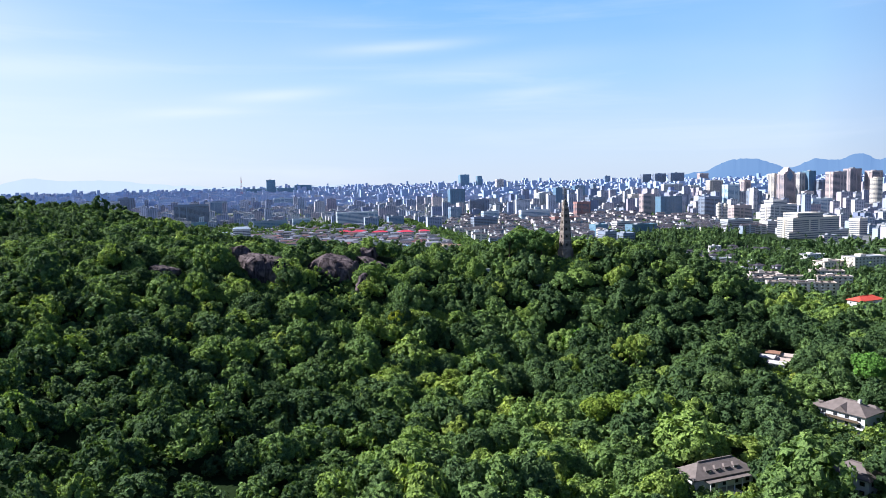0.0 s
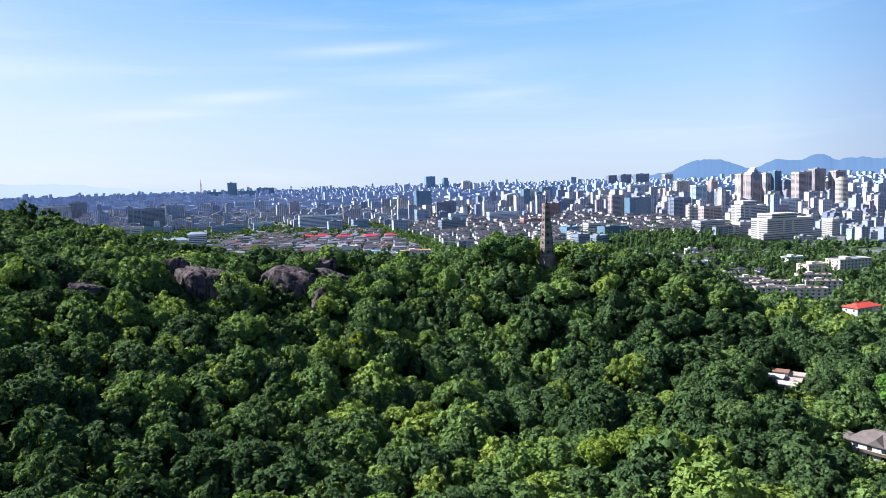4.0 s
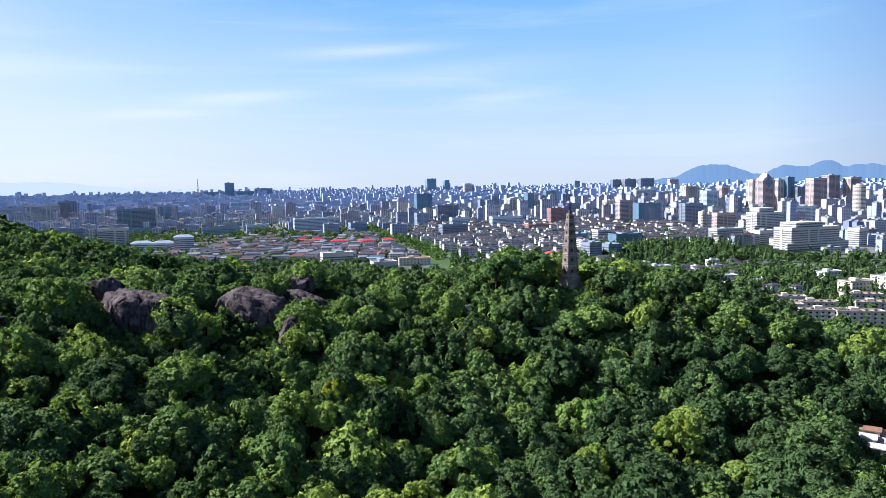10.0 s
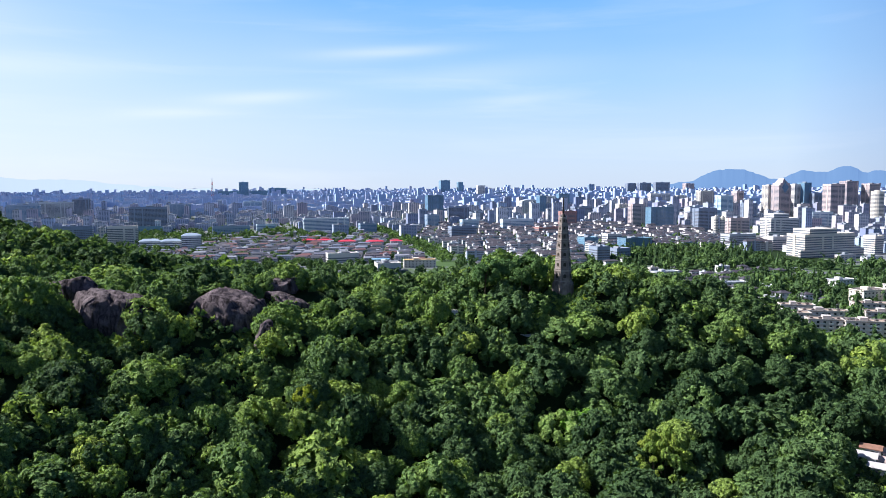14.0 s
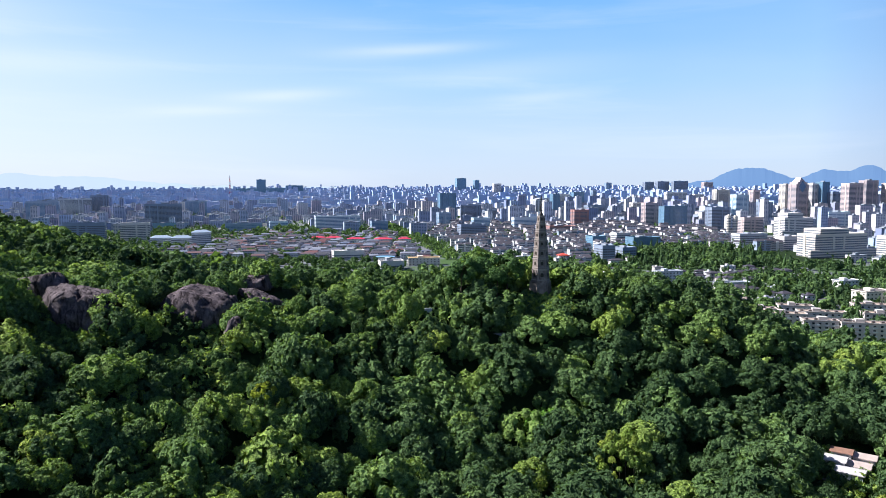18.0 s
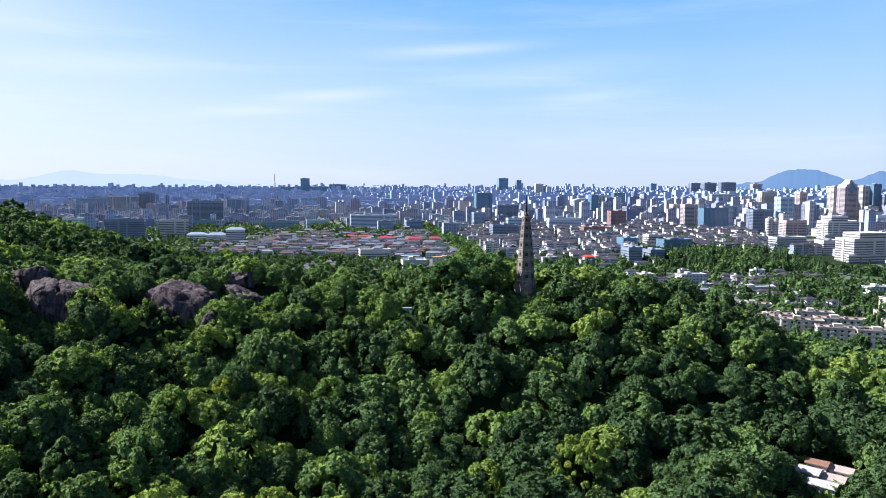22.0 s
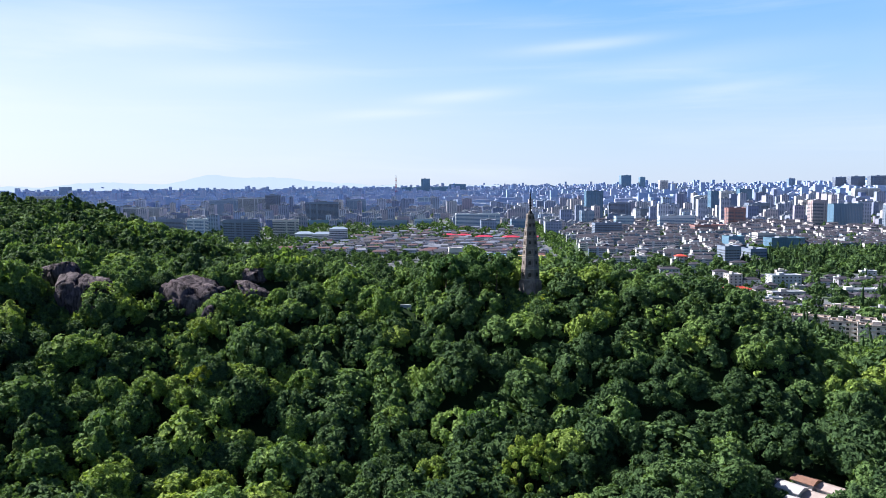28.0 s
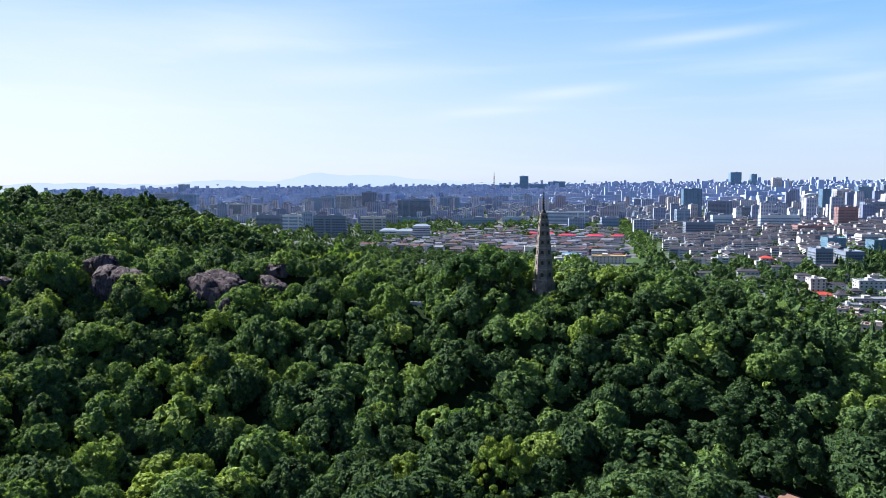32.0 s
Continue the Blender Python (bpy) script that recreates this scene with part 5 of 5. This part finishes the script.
# ---- hill woods ----
def hill_woods():
    g = tree_rng
    near, front, slope, shoulder, rest, under = [], [], [], [], [], []
    step = 10.2
    spots = [(u, v) for v in np.arange(165, 1010, step) for u in np.arange(-620, 460, step)]
    spots += [(u + step / 2, v + step / 2) for v in np.arange(240, 430, step) for u in np.arange(-240, -20, step)]
    for u, v in spots:
        x, y = u + g.uniform(-4.4, 4.4), v + g.uniform(-4.4, 4.4)
        z = float(terrain(x, y))
        if z < 2.0 and not (y < 560 and -60 < x < 420):
            continue
        if y > 560 and z < 4:
            continue
        if not free(x, y) or g.random() < 0.04:
            continue
        r = float(np.clip(g.lognormal(1.68 if x < -20 and y < 430 else 2.02, 0.27), 3.8, 11.5))
        # left shoulder's tint drop puts the slope's shade into its leaf colour
        tint = float(np.clip(0.95 * g.beta(1.5, 2.5) + 0.12 * math.sin(x * 0.03) * math.cos(y * 0.027) + (0.12 if 25 < x < 150 and y < 318 else 0) - (0.14 if x < -40 and y < 300 else 0) - (0.24 if x > 60 and y < 440 else 0) - (0.13 if x > 110 and y < 440 else 0) - (0.22 if x < -140 and y > 380 else 0), 0.05, 0.8))
        lift = g.uniform(-2.2, 4.4)
        if 430 < y < 570 and (-70 < x < 40 or 110 < x < 230):
            r, lift = min(r, 7.4), lift * 0.4
        if young(x, y):
            r, lift = 2.9 + 0.2 * r, 0.0
        zc = z + r * 0.42 + lift
        seen = -0.7 * y - 20 < x < 0.62 * y + 110
        row = (x, y, zc, r, tint)
        if seen and y < 545:
            if len(near) < 300 and y > 338:
                near.append((*row, z))
            elif y < 455 and not (x < -20 and y < 338):
                front.append(row)
            else:
                slope.append(row)
        elif seen and x < -150 and y < 760:
            shoulder.append(row)
        elif g.random() < 0.62:
            rest.append(row)
    for _ in range(2300):
        y = g.uniform(190, 480)
        x = g.uniform(-0.62 * y, 0.5 * y + 90)
        z = float(terrain(x, y))
        if z > -1 and not crowded(x, y, -1) and not any((x - a) ** 2 + (y - e) ** 2 < 49 for a, e in ((82.5, 479), (-66, 436), (-112, 402), (-100, 396), (-42, 453))):
            r = g.uniform(1.4, 3.0)
            under.append((x, y, z + r * 0.6, r, float(g.beta(1.4, 2.6))))
    for x0, y0, x1, y1, w in LOW:
        for _ in range(170):
            u, k = g.uniform(-0.15, 1.1), g.uniform(-1.1, 1.1) * w
            n = math.hypot(x1 - x0, y1 - y0)
            x, y = x0 + (x1 - x0) * u - (y1 - y0) / n * k, y0 + (y1 - y0) * u + (x1 - x0) / n * k
            if crowded(x, y, -1):
                continue
            r = g.uniform(1.6, 3.2)
            under.append((x, y, float(terrain(x, y)) + r * 0.5, r, float(g.beta(1.6, 2.2))))
    woods("hill_woods", "dense mixed broadleaf trees covering the hillside", front, MID)
    woods("ridge_woods", "dense broadleaf trees along the ridge and upper slopes", slope, SLOPE)
    woods("shoulder_woods", "dense broadleaf trees on the high shoulder of the hill", shoulder, BEYOND_RIDGE)
    woods("back_woods", "broadleaf woods on the far slopes of the hill", rest, FAR)
    woods("undergrowth", "low shrubs and undergrowth between hillside trees", under, SHRUB)
    meshes = [[bulk("crown", v, f, m) for v, f in FINE] for m in leaf_kinds]
    trunks = [trunk_mesh(random.Random(k)) for k in range(4)]
    for x, y, zc, r, tint, z in near:
        top = new("broadleaf_tree")
        top.matrix_basis = pose(x, y, z, 0, 0, g.uniform(0, 360))
        t = new("trunk", trunks[int(g.integers(4))])
        t.parent, t.scale = top, (1, 1, max(0.6, (zc - z) / 6.0))
        c = new("crown", meshes[0 if tint < 0.2 else 1 if tint < 0.42 else 2][int(g.integers(12))])
        c.parent, c.location, c.scale = top, (0, 0, zc - z), (r, r, r * g.uniform(0.85, 1.2))
        tagged(top, "leafy green broadleaf tree on the lower hillside", "tree", "trees on the hillside")


# ---- trees that stand out ----
def lone_tree(x, y, top_z, r, stops, label):
    z = float(terrain(x, y))
    top = new("broadleaf_tree")
    top.location = (x, y, z)
    mat = leaves("foliage_of_its_own", stops, True)
    k = int(tree_rng.integers(12))
    t = new("trunk", trunk_mesh(random.Random(k)))
    t.parent, t.scale = top, (1.3, 1.3, max(0.5, (top_z - r - z) / 5.0))
    c = new("crown", bulk("crown", *FINE[k], mat))
    c.parent, c.location, c.scale = top, (0, 0, max(top_z - r - z, r * 0.7)), (r, r, r * 0.9)
    tagged(top, label, "tree", "trees on the hillside")
    clear(x, y, r * 0.8)


lone_tree(142, 359, 27, 11.0, [(0.0, (0.1, 0.17, 0.07)), (1.0, (0.12, 0.195, 0.08))], "large rounded pale grey-green tree beside the hut")
lone_tree(123, 316, 23, 9.5, [(0.0, (0.12, 0.19, 0.075)), (1.0, (0.14, 0.21, 0.085))], "rounded pale green tree at the foot of the hill")
lone_tree(204, 332, 24, 10.0, [(0.0, (0.12, 0.26, 0.06)), (1.0, (0.13, 0.28, 0.06))], "large bright green rounded tree beside the villas")
lone_tree(124, 237, 16, 7.0, [(0.0, (0.2, 0.29, 0.06)), (1.0, (0.22, 0.31, 0.06))], "bright yellow-green broadleaf tree between the villas")
for tx, ty, tr in ((71, 292, 8.0), (83, 296, 7.0), (60, 288, 7.0), (92, 290, 6.5)):
    lone_tree(tx, ty, 13 + tr, tr, [(0.0, (0.18, 0.28, 0.06)), (1.0, (0.24, 0.33, 0.06))], "bright yellow-green broadleaf tree at the foot of the hill")
for tx, ty, tz, tr in ((66, 481, 77, 9.0), (54, 474, 76.5, 9.0), (43, 471, 75.0, 8.5), (60, 468, 72.0, 7.0)):
    lone_tree(tx, ty, tz, tr, [(0.0, (0.09, 0.17, 0.065)), (1.0, (0.12, 0.21, 0.07))], "large spreading dark green tree beside the pagoda")
lone_tree(74, 395, 23, 8.5, [(0.0, (0.13, 0.28, 0.05)), (1.0, (0.15, 0.3, 0.05))], "large bright green rounded tree on the slope")
lone_tree(-27, 373, 42, 4.0, [(0.0, (0.3, 0.36, 0.05)), (1.0, (0.32, 0.38, 0.05))], "small yellow-green tree on the slope")


def bamboo(x, y, spread, tall):
    """A grove: canes, and arching feathery plumes heaped into a dome."""
    z = float(terrain(x, y))
    top = new("bamboo_grove")
    top.location = (x, y, z)
    g = np.random.default_rng(5)
    # second copy is darker: shade put into the colour, dealt at random
    mats = [leaves("bamboo_foliage", [(0.0, (0.27, 0.38, 0.09)), (1.0, (0.34, 0.42, 0.09))], True), leaves("shaded_bamboo_foliage", [(0.0, (0.2, 0.31, 0.085)), (1.0, (0.27, 0.37, 0.09))], True)]
    meshes = [bulk("plume", *MID[k + 2 * j], m) for j, m in enumerate(mats) for k in range(2)]
    cane = cyl(0, 0, 0.12, 0.05, 0, 1.0, 6)
    me = bpy.data.meshes.new("cane")
    me.from_pydata(cane[0], [], cane[1])
    me.materials.append(bark)
    for k in range(46):
        u = math.sqrt((k + 0.5) / 46)
        a, r = k * 2.4, spread * u
        h = tall * (1 - 0.75 * u * u) * g.uniform(0.74, 1.08)
        px, py = r * math.cos(a), r * math.sin(a)
        c = new("plume", meshes[int(g.integers(4))])
        w = g.uniform(1.4, 2.3)
        c.parent, c.location, c.scale, c.rotation_euler = top, (px, py, h), (w, w, w * 1.3), (g.uniform(-0.4, 0.4), g.uniform(-0.4, 0.4), g.uniform(0, 6.28))
        if k % 4 == 0:
            o = new("cane", me)
            o.parent, o.location, o.scale = top, (px, py, 0), (1, 1, max(h, 1.0))
    tagged(top, "feathery yellow-green bamboo grove on the lower slope", "bamboo")
    clear(x, y, spread + 1)


bamboo(97, 374, 11.5, 18.0)


# ---- trees between the houses ----
def town_woods():
    g = tree_rng
    green, cones = [], []

    def scatter(x0, x1, y0, y1, count, ok=lambda x, y: True, cone=0.0, rmin=3.8, rmax=7.5):
        for _ in range(count):
            x, y = g.uniform(x0, x1), g.uniform(y0, y1)
            if not ok(x, y) or crowded(x, y, -3) or not free(x, y):
                continue
            r = g.uniform(rmin, rmax)
            z = float(terrain(x, y))
            tint = float(g.beta(1.5, 3.2)) * 0.55
            if g.random() < cone:
                cones.append((x, y, z + r * 1.25, r * 0.95, tint * 0.4))
            else:
                green.append((x, y, z + r * 1.0, r, tint))

    scatter(270, 740, 1020, 1420, 1150, lambda x, y: x > 0.2 * y + 50 and (x < 500 or y < 1090 - 0.25 * (x - 500)), 0.3, 4.0, 6.8)
    scatter(370, 560, 690, 930, 330, lambda x, y: x > 620 - 0.3 * y or y > 860, 0.35, 4.5, 8.0)
    scatter(300, 480, 790, 880, 80, cone=0.4)
    scatter(205, 420, 560, 740, 330, cone=0.2)
    scatter(240, 460, 740, 1010, 330, cone=0.15, rmin=2.8, rmax=5.2)
    scatter(-60, 235, 640, 1000, 420)
    scatter(60, 270, 980, 1180, 160)
    scatter(-420, -20, 780, 1130, 620, rmax=6.0)
    scatter(-420, -20, 1130, 1300, 60, rmin=2.8, rmax=4.2)
    scatter(-420, 20, 1150, 1850, 520, rmin=2.6, rmax=4.4)
    scatter(-540, -200, 1060, 1340, 300, rmin=3.0, rmax=5.2)
    scatter(-1000, -350, 900, 1650, 900)
    scatter(-20, 520, 1150, 2050, 420, rmin=2.8, rmax=5)
    scatter(-700, -150, 1500, 2000, 420)
    for k in range(150):
        y = 1180 + 6.5 * k
        x = 30 - (y - 1300) * 0.19 + g.uniform(-16, 16)
        green.append((x, y, 5.0, g.uniform(4, 6.5), 0.6 * float(g.beta(2, 2))))
    scatter(-1500, 1600, 1500, 3000, 1300)
    close = [p for p in green if p[1] < 1250]
    woods("town_trees", "round green trees scattered between town buildings", close, COARSE)
    woods("street_trees", "small green trees along far streets and in gardens", [p for p in green if p[1] >= 1250], FAR)
    woods("conifers", "tall dark conical trees in the park", cones, CONE)


# ---- woods last ----
hill_woods()
town_woods()
